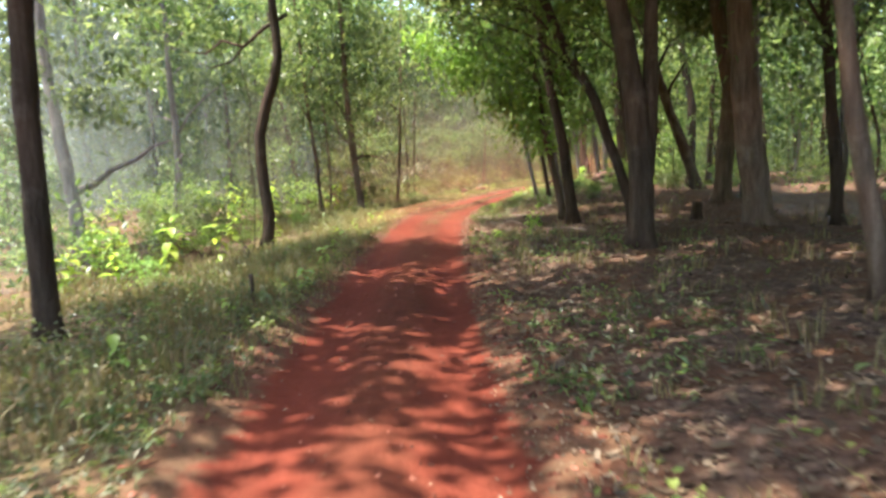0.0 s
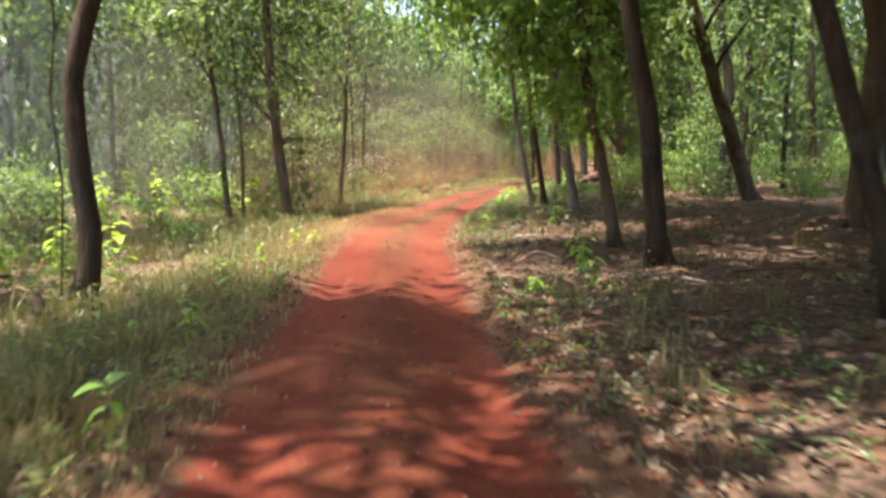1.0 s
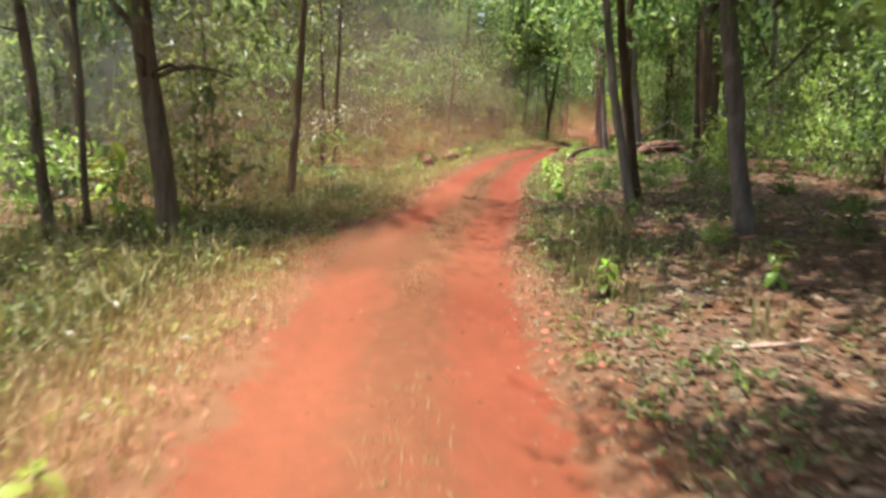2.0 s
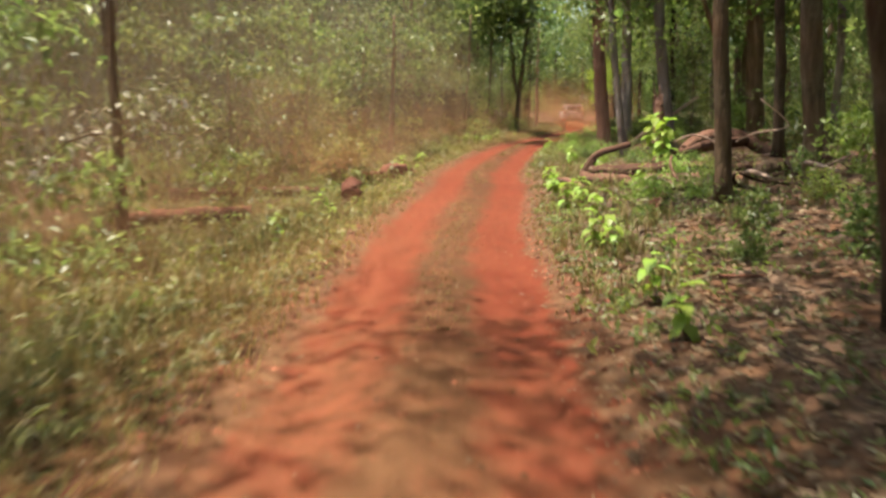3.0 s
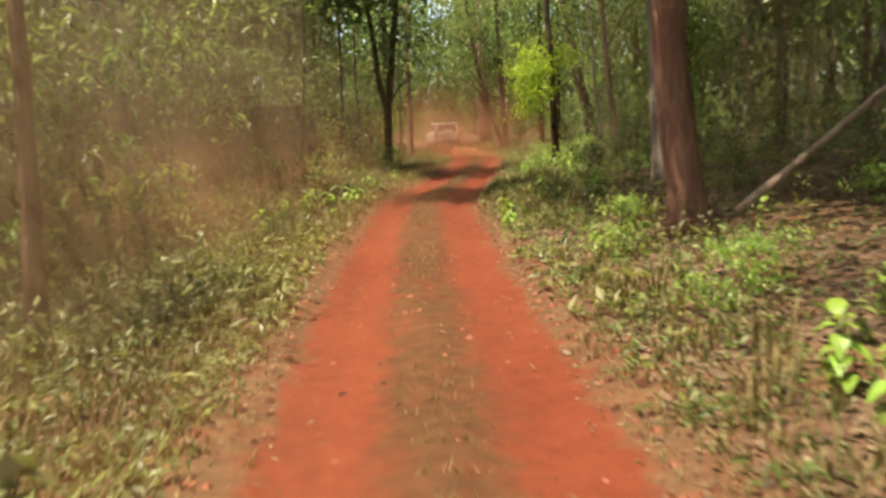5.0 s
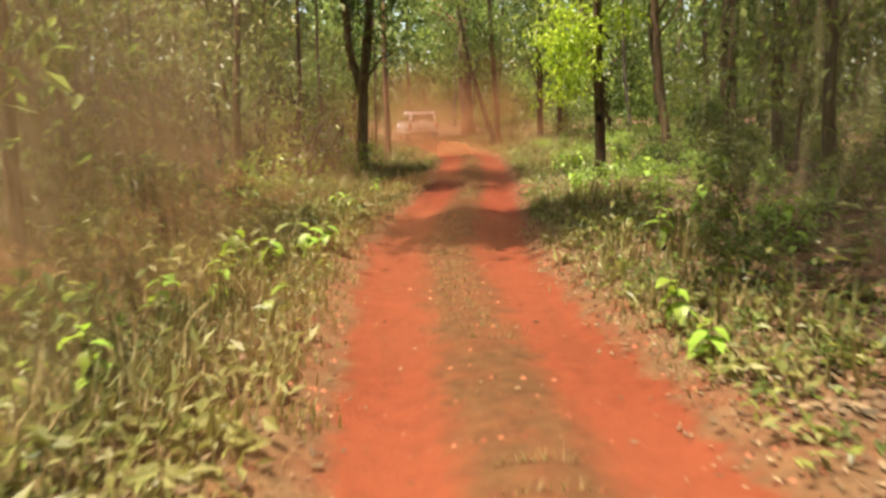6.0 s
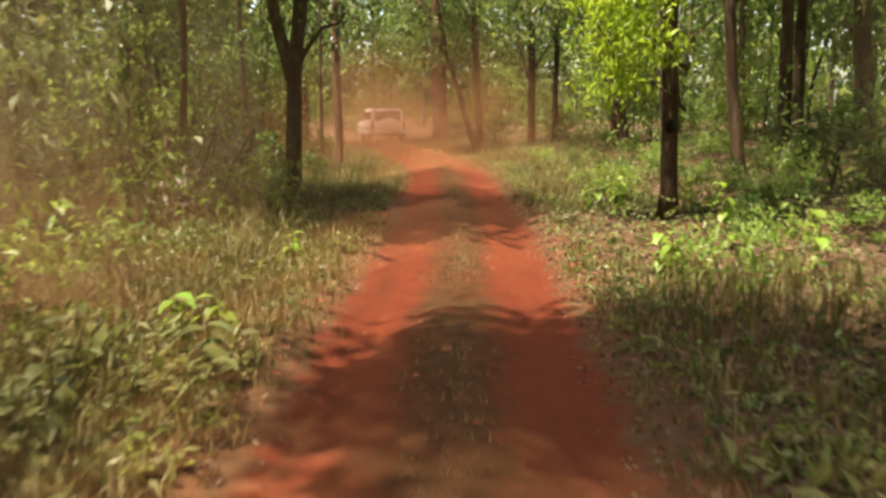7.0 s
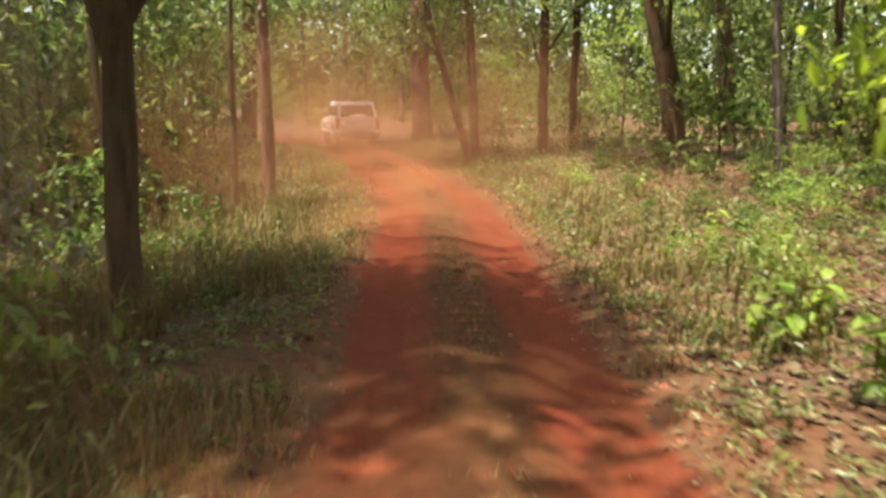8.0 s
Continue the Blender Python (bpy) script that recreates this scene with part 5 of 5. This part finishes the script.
fallen("branch", ((5.05, 40.45, 0.0), (5.05, 40.46, 0.32), (5.3, 40.42, 0.2), (5.7, 40.28, 0.08)), (0.024, 0.028, 0.028, 0.02), M_TWIG, "thin bent branch propped on the ground", 7, category="branch")
fallen("log", ((6.2, 40.95, 0.07), (5.75, 40.1, 0.08), (5.3, 39.3, 0.06)), (0.075, 0.08, 0.06), M_LOG, "weathered red-brown log on dead leaves", rough=0.2)
fallen("branch", ((9.15, 44.28, -0.05), (9.18, 44.3, 0.3), (9.21, 44.32, 0.6)), (0.03, 0.027, 0.02), M_BARK_DARK, "short upright dead stick", 6, category="branch")
fallen("branch", ((8.28, 42.83, -0.05), (8.29, 42.85, 0.35), (8.28, 42.9, 0.78)), (0.028, 0.024, 0.015), M_BARK_DARK, "upright dead stick in a brush pile", 6, category="branch")
fallen("branch", ((8.3, 42.5, 0.62), (8.62, 42.46, 0.78), (9.25, 42.37, 0.93), (8.77, 42.55, 1.4)), (0.012, 0.014, 0.013, 0.007), M_TWIG, "pale bare twig sticking out of the brush", 6, category="branch")
fallen("branch", ((10.9, 54.0, 0.0), (12.0, 53.85, 0.75), (13.2, 53.7, 1.6)), (0.065, 0.058, 0.045), M_TWIG, "pale dead trunk leaning against the woods", 8, category="branch")
fallen("branch", ((7.0, 44.0, 0.1), (7.6, 44.2, 0.2), (8.4, 44.3, 0.15)), (0.05, 0.055, 0.04), M_PILE, "dusty branch tangled in a brush pile", 8, category="branch")
fallen("branch", ((6.9, 41.9, 0.1), (7.0, 42.4, 0.35), (7.25, 42.9, 0.5)), (0.03, 0.03, 0.02), M_PILE, "curved root standing in a brush pile", 8, category="branch")
fallen("log", ((6.1, 44.15, 0.22), (7.0, 43.75, 0.3), (8.2, 43.55, 0.34), (9.6, 43.3, 0.3)), (0.10, 0.115, 0.11, 0.09), M_PILE, "long dark log lying over a brush pile", cut=True)
fallen("log", ((6.05, 43.45, 0.08), (6.5, 43.65, 0.1), (7.0, 43.95, 0.1)), (0.10, 0.11, 0.08), M_BARK_RED, "short reddish chunk of wood under a brush pile", rough=0.25, cut=True)
fallen("log", ((8.2, 45.9, 0.05), (8.75, 45.4, 0.3), (9.2, 45.0, 0.52), (9.9, 44.8, 0.6)), (0.09, 0.1, 0.1, 0.08), M_PILE, "gnarled root arching over a brush pile", rough=0.2)
fallen("branch", ((6.2, 41.3, 0.12), (7.0, 41.0, 0.16), (7.7, 40.55, 0.08)), (0.03, 0.035, 0.028), M_PILE, "forked dusty branch in front of a brush pile", 8, category="branch")
fallen("branch", ((6.25, 41.3, 0.1), (6.27, 40.9, 0.1), (6.3, 40.4, 0.02)), (0.022, 0.02, 0.015), M_TWIG, "pale stick leaning on a forked branch", 7, category="branch")
fallen("log", ((9.0, 42.3, 0.14), (8.55, 41.7, 0.16), (8.0, 41.2, 0.1)), (0.13, 0.14, 0.12), M_BARK_DARK, "dark rotting log on dead leaves", rough=0.2, cut=True)
fallen("stump", ((-2.58, 10.0, -0.05), (-2.57, 10.0, 0.2), (-2.58, 10.0, 0.42)), (0.05, 0.036, 0.034), M_BARK_DARK, "thin broken stake in dry grass", 7, category="stump")
fallen("stump", ((6.2, 18.6, -0.05), (6.2, 18.6, 0.2), (6.22, 18.6, 0.45)), (0.2, 0.15, 0.13), M_BARK_DARK, "low dark tree stump on dead leaves", 11, category="stump")
fallen("stump", ((9.0, 22.6, -0.05), (9.0, 22.6, 0.3), (9.03, 22.6, 0.62)), (0.22, 0.18, 0.15), M_BARK_DARK, "dark broken tree stump under trees", 11, category="stump")
for k in range(18):
    q = np.random.default_rng(940 + k)
    x, y = lane_xy(q.uniform(40.5, 46.5), q.uniform(3.0, 7.2))
    a, ln, wide = q.uniform(0, 6.28), q.uniform(0.5, 1.5), q.uniform(0.012, 0.045)
    fallen("branch", ((x, y, 0.05), (x + math.cos(a) * ln / 2, y + math.sin(a) * ln / 2, q.uniform(0.1, 0.35)), (x + math.cos(a + 0.3) * ln, y + math.sin(a + 0.3) * ln, q.uniform(0.03, 0.45))),
           (wide, wide * 0.9, wide * 0.5), (M_PILE, M_TWIG, M_BARK_DARK)[k % 3], ("dark broken branch in a brush pile", "pale dry branch in a brush pile", "blackened branch in a brush pile")[k % 3], 8, category="branch")
for k in range(22):
    q = np.random.default_rng(900 + k)
    s, u = (q.uniform(36, 50), q.uniform(2.2, 7.5)) if k < 12 else (q.uniform(4, 80), q.choice((-1, 1)) * q.uniform(1.8, 5))
    x, y = lane_xy(s, u)
    a, ln = q.uniform(0, 6.28), q.uniform(0.5, 1.4)
    fallen("branch", ((x, y, 0.02), (x + math.cos(a) * ln / 2, y + math.sin(a) * ln / 2, 0.05 + 0.05 * (k % 3)), (x + math.cos(a + 0.4) * ln, y + math.sin(a + 0.4) * ln, 0.03)), (0.02, 0.016, 0.008), M_TWIG if k % 2 else M_LOG, "dry fallen branch on the forest floor", 6, category="branch")


# ---------------------------------------------------------------- the car ahead
def paint_material(name, color, rough, dust=0.25, metal=0.0):
    n = Nodes(name)
    d = n.grey(n.noise(2.2, 5.0, 0.6), 0.4, 0.7, dust * 0.3, dust * 1.5)
    col = n.mix(d, color, (0.42, 0.22, 0.14))
    return n.finish(col, n.grey(d, 0.0, 0.5, rough, 0.8), metal, 0.5)


M_WHITE = paint_material("dusty_white_paint", (0.78, 0.77, 0.74), 0.3)
M_BLACK = paint_material("black_plastic", (0.025, 0.025, 0.026), 0.6, 0.3)
M_TYRE = paint_material("tyre_rubber", (0.022, 0.021, 0.02), 0.85, 0.5)
M_RIM = paint_material("steel_rim", (0.45, 0.45, 0.45), 0.4, 0.3, 0.8)
M_RED = paint_material("red_lamp_glass", (0.42, 0.03, 0.025), 0.2, 0.2)
M_PLATE = paint_material("plate_white", (0.6, 0.6, 0.58), 0.5, 0.3)


def glass_material():
    n = Nodes("tinted_glass")
    n.bsdf.inputs["Transmission Weight"].default_value = 0.6
    return n.finish((0.05, 0.06, 0.06), 0.06, spec=0.5)


M_GLASS = glass_material()


def bevelled(name, size, at, material, bevel=0.03, shape=None, segments=2):
    """A box with rounded edges; shape moves its corners."""
    bm = bmesh.new()
    bmesh.ops.create_cube(bm, size=1.0)
    for v in bm.verts:
        v.co = Vector((v.co.x * size[0], v.co.y * size[1], v.co.z * size[2]))
        if shape:
            v.co = Vector(shape(v.co))
        v.co += Vector(at)
    if bevel:
        bmesh.ops.bevel(bm, geom=list(bm.edges), offset=bevel, segments=segments, profile=0.6, affect="EDGES")
    me = bpy.data.meshes.new(name)
    bm.to_mesh(me)
    bm.free()
    me.materials.append(material)
    me.polygons.foreach_set("use_smooth", np.ones(len(me.polygons), bool))
    return me


def lathe(name, profile, material, sides=28):
    """A wheel-like body round the x axis out of (x, radius) pairs."""
    v, f = [], []
    for x, rad in profile:
        v += [(x, rad * math.cos(6.2832 * k / sides), rad * math.sin(6.2832 * k / sides)) for k in range(sides)]
    for i in range(len(profile) - 1):
        f += [(i * sides + k, i * sides + (k + 1) % sides, (i + 1) * sides + (k + 1) % sides, (i + 1) * sides + k) for k in range(sides)]
    f += [tuple(range(sides))[::-1], tuple(range((len(profile) - 1) * sides, len(profile) * sides))]
    return mesh_from(name, v, f, material)


def white_car(x, y, turn):
    car = thing("car", x, y, ground_at(x, y) + 0.01, "dusty white off-road car driving away along the red track", "car", turn=turn)
    taper = lambda v: (v.x * (0.96 if v.z > 0 else 1.0), v.y, v.z)
    part("body", bevelled("body", (1.72, 4.3, 0.62), (0, 2.15, 0.78), M_WHITE, 0.07, taper, 3), car)
    part("cabin", bevelled("cabin", (1.62, 2.75, 0.62), (0, 1.5, 1.38), M_WHITE, 0.07, lambda v: (v.x * (0.86 if v.z > 0 else 1.0), v.y * (0.92 if v.z > 0 else 1.0) - (0.1 if v.z > 0 and v.y > 0 else 0), v.z), 3), car)
    roof = part("roof", bevelled("roof", (1.36, 2.4, 0.06), (0, 1.45, 1.72), M_WHITE, 0.025), car)
    for s in (-1, 1):
        part("roof_rail", bevelled("roof_rail", (0.035, 2.0, 0.04), (s * 0.6, 1.45, 1.79), M_BLACK, 0.012), roof, "black roof rail")
    part("rear_window", bevelled("rear_window", (1.28, 0.02, 0.42), (0, 0.155, 1.40), M_GLASS, 0.008, lambda v: (v.x * (0.9 if v.z > 0 else 1.0), v.y + v.z * 0.21, v.z)), car, "dark rear window")
    for s in (-1, 1):
        for at, ln in ((0.72, 0.78), (1.55, 0.72), (2.3, 0.55)):
            part("side_window", bevelled("side_window", (0.02, ln, 0.38), (s * 0.765, at, 1.40), M_GLASS, 0.006, lambda v, s=s: (v.x - s * v.z * 0.19, v.y * (0.92 if v.z > 0 else 1.0), v.z)), car, "dark side window")
        lamp = part("tail_lamp", bevelled("tail_lamp", (0.15, 0.05, 0.40), (s * 0.76, 0.02, 0.93), M_RED, 0.02), car, "red upright tail lamp")
        mirror = part("wing_mirror", bevelled("wing_mirror", (0.18, 0.1, 0.16), (s * 0.95, 2.75, 1.17), M_BLACK, 0.03), car, "black wing mirror")
    part("tailgate", bevelled("tailgate", (1.28, 0.03, 0.52), (0, -0.005, 0.86), M_WHITE, 0.02), car)
    part("number_plate", bevelled("number_plate", (0.5, 0.012, 0.11), (0, -0.03, 0.72), M_PLATE, 0.004), car, "plain pale plate")
    part("rear_bumper", bevelled("rear_bumper", (1.7, 0.2, 0.22), (0, -0.03, 0.49), M_BLACK, 0.05), car, "dark dusty rear bumper")
    part("front_bumper", bevelled("front_bumper", (1.7, 0.22, 0.25), (0, 4.32, 0.52), M_BLACK, 0.05), car, "dark front bumper")
    part("windscreen", bevelled("windscreen", (1.32, 0.02, 0.5), (0, 2.83, 1.39), M_GLASS, 0.006, lambda v: (v.x * (0.9 if v.z > 0 else 1.0), v.y - v.z * 0.6, v.z)), car, "dark windscreen")
    tyre = lathe("tyre", ((-0.11, 0.24), (-0.115, 0.31), (-0.085, 0.355), (0.085, 0.355), (0.115, 0.31), (0.11, 0.24)), M_TYRE)
    rim = lathe("rim", ((-0.1, 0.06), (-0.09, 0.2), (-0.112, 0.235), (0.112, 0.235), (0.09, 0.2), (0.1, 0.06)), M_RIM, 20)
    for s in (-1, 1):
        for at in (0.72, 3.42):
            wheel = part("wheel", tyre, car, "dusty black tyre", Matrix.Translation((s * 0.74, at, 0.35)))
            part("rim", rim, wheel, "pale steel rim")
            part("wheel_arch", bevelled("wheel_arch", (0.05, 0.92, 0.1), (s * 0.85, at, 0.78), M_BLACK, 0.02, lambda v: (v.x, v.y * (0.72 if v.z > 0 else 1.0), v.z)), car, "black wheel arch")
    spare = part("spare_wheel", bevelled("spare_wheel", (0.6, 0.16, 0.6), (0.0, -0.1, 0.98), M_WHITE, 0.075, None, 3), car, "white spare wheel cover")
    return car


white_car(22.1, 93.3, -12.0)


# ---------------------------------------------------------------- dust hanging over the track
def dust_material(name, most, color, scale=0.12):
    """Thin dust, or haze painted on a sheet: its thickness comes with the mesh, broken up by wide soft drifts."""
    n = Nodes(name)
    uv = n.add("SeparateXYZ")
    n.link(n.add("UVMap", uv_map="drift").outputs["UV"], uv.inputs[0])
    fade = n.math("MULTIPLY", n.grey(n.noise(scale, 2.0, 0.5), 0.3, 0.7, 0.35, 1.0), uv.outputs["X"])
    n.finish(color, 1.0, spec=0.0)
    t = n.add("BsdfTranslucent")
    t.inputs["Color"].default_value = (*color, 1)
    lit, veil = n.add("MixShader"), n.add("MixShader")
    n.link(n.bsdf.outputs[0], lit.inputs[1])
    n.link(t.outputs[0], lit.inputs[2])
    n.link(n.math("MULTIPLY", fade, most), veil.inputs[0])
    n.link(n.add("BsdfTransparent").outputs[0], veil.inputs[1])
    n.link(lit.outputs[0], veil.inputs[2])
    n.link(veil.outputs[0], n.out.inputs["Surface"])
    return n.mat


# The last colour is for sheets that paint haze between the trees.
RED_DUST, WARM_DUST, TAN_DUST, PALE_HAZE = (0.62, 0.30, 0.15), (0.54, 0.34, 0.19), (0.47, 0.38, 0.24), (0.62, 0.68, 0.60)


def dust_drift(grid, thickness, material, label):
    """One billowing layer of dust or painted haze over a grid of places, with its thickness at each."""
    ny, nx = thickness.shape
    i = (np.arange(ny - 1)[:, None] * nx + np.arange(nx - 1)[None]).ravel()
    me = mesh_from("dust", grid.reshape(-1, 3), np.column_stack([i, i + 1, i + nx + 1, i + nx]), material)
    layer = me.uv_layers.new(name="drift")
    loop = np.empty(len(me.loops), np.int32)
    me.loops.foreach_get("vertex_index", loop)
    layer.data.foreach_set("uv", np.column_stack([thickness.ravel(), 0 * thickness.ravel()])[loop].astype(np.float32).ravel())
    tagged(new("dust", me), label, "dust", kind="stuff")


def side_drift(u0, s0, s1, tall, most, seed, color, label="red-brown dust drifting off beside the track", fade=24.0):
    s, h = np.meshgrid(np.arange(s0, s1, 0.5), np.linspace(0, 1, 9))
    x, y = lane_xy(s.ravel(), np.full(s.size, u0))
    x, y = x.reshape(s.shape), y.reshape(s.shape)
    top = tall * (1 + 0.25 * waves(s, s * 0, 0.2, seed + 1))
    z = height(x.ravel(), y.ravel()).reshape(s.shape) + h * top
    thick = np.sin((1 - h) * 1.57) ** 1.2 * np.clip((s - s0) / 9, 0, 1) * np.clip((s1 - s) / fade, 0, 1) * (0.75 + 0.5 * np.exp(-((s - 66) / 14) ** 2))
    dust_drift(np.stack([x, y, z], -1), thick, dust_material("side_dust", most, color), label)


side_drift(-2.4, 26, 84, 3.8, 0.26, 32, WARM_DUST)
side_drift(-4.6, 27, 92, 5.8, 0.28, 33, TAN_DUST)
side_drift(-8.0, 24, 106, 8.0, 0.38, 35, TAN_DUST)
side_drift(-7.5, 3, 40, 8.0, 0.24, 34, PALE_HAZE, "pale haze between the trees, painted on a thin sheet")
side_drift(-15.0, 6, 70, 13.0, 0.55, 36, PALE_HAZE, "pale haze between the trees, painted on a thin sheet")
side_drift(-11.0, 28, 64, 10.0, 0.36, 41, PALE_HAZE, "pale haze between the trees, painted on a thin sheet", 12.0)
side_drift(9.0, 6, 44, 12.0, 0.2, 38, PALE_HAZE, "pale haze between the trees, painted on a thin sheet")
side_drift(3.4, 52, 68, 5.5, 0.42, 39, TAN_DUST, "thin dusty haze between the trees", 6.0)
side_drift(6.5, 51, 72, 8.5, 0.42, 40, TAN_DUST, "thin dusty haze between the trees", 9.0)
side_drift(10.0, 40, 106, 9.0, 0.14, 37, TAN_DUST, "thin dusty haze between the trees")


def lane_drift():
    s, u = np.meshgrid(np.arange(7, 106, 0.4), np.linspace(-2.2, 1.5, 15))
    x, y = lane_xy(s.ravel(), u.ravel())
    x, y = x.reshape(s.shape), y.reshape(s.shape)
    z = 0.22 + 0.3 * np.clip(1 - np.abs(u + 0.3) / 1.6, 0, 1) + 0.03 * waves(s, u, 0.9, 36)
    thick = (1 + 1.7 * np.exp(-((s - 27) / 8) ** 2) + 1.6 * np.exp(-((s - 82) / 9) ** 2)) * np.clip(1 - np.abs(u + 0.35) / 1.75, 0, 1) ** 0.7 * np.clip((s - 7) / 10, 0, 1) * np.clip((106 - s) / 8, 0, 1)
    dust_drift(np.stack([x, y, z], -1), thick, dust_material("lane_dust", 0.13, RED_DUST, 0.3), "low red dust hanging over the track")


lane_drift()


def plume(s0, u0, wide, tall, most, seed, color=RED_DUST):
    """A cloud of dust raised by the car, standing across the track."""
    r = np.random.default_rng(seed)
    a, h = np.meshgrid(np.linspace(-1, 1, 17), np.linspace(0, 1, 11))
    u = u0 + a * wide
    s = s0 + 1.2 * waves(u, h * 3, 0.6, seed) - 0.8 * h
    x, y = lane_xy(s.ravel(), u.ravel())
    x, y = x.reshape(a.shape), y.reshape(a.shape)
    z = height(x.ravel(), y.ravel()).reshape(a.shape) + h * tall
    thick = np.clip(1 - np.hypot(a, h), 0, 1) ** (0.8 if color == RED_DUST else 0.95)
    dust_drift(np.stack([x, y, z], -1), thick, dust_material("plume_dust", most, color, 0.5), "cloud of red dust raised behind the car")


plume(76.5, -1.2, 5.0, 2.8, 0.45, 51)
plume(82.0, -1.0, 6.5, 3.8, 0.58, 52)
plume(87.5, -0.8, 7.5, 5.0, 0.6, 53)
# dust still hanging beside the track
plume(32.0, -5.0, 3.2, 3.6, 0.3, 60, WARM_DUST)
plume(38.5, -5.2, 3.8, 6.0, 0.38, 61, WARM_DUST)
plume(46.5, -5.9, 4.7, 9.5, 0.62, 54, TAN_DUST)
plume(52.5, -5.4, 4.2, 9.5, 0.6, 55, TAN_DUST)
plume(57.0, -5.6, 4.2, 6.5, 0.5, 58, TAN_DUST)
plume(59.5, -6.1, 4.9, 9.5, 0.68, 56, WARM_DUST)
plume(62.5, -5.5, 4.3, 9.5, 0.6, 59, TAN_DUST)
plume(66.0, -6.2, 4.4, 6.0, 0.42, 57, TAN_DUST)
plume(94.0, -0.1, 4.5, 2.4, 0.45, 58)
# fresh dust standing low at the left edge of the track
for at, most in ((30, 0.3), (35, 0.34), (40, 0.36), (45, 0.4), (50, 0.42), (55, 0.42), (60, 0.4), (65, 0.36), (70, 0.32)):
    plume(at, -3.5, 2.3, 2.3, most, 80 + at)
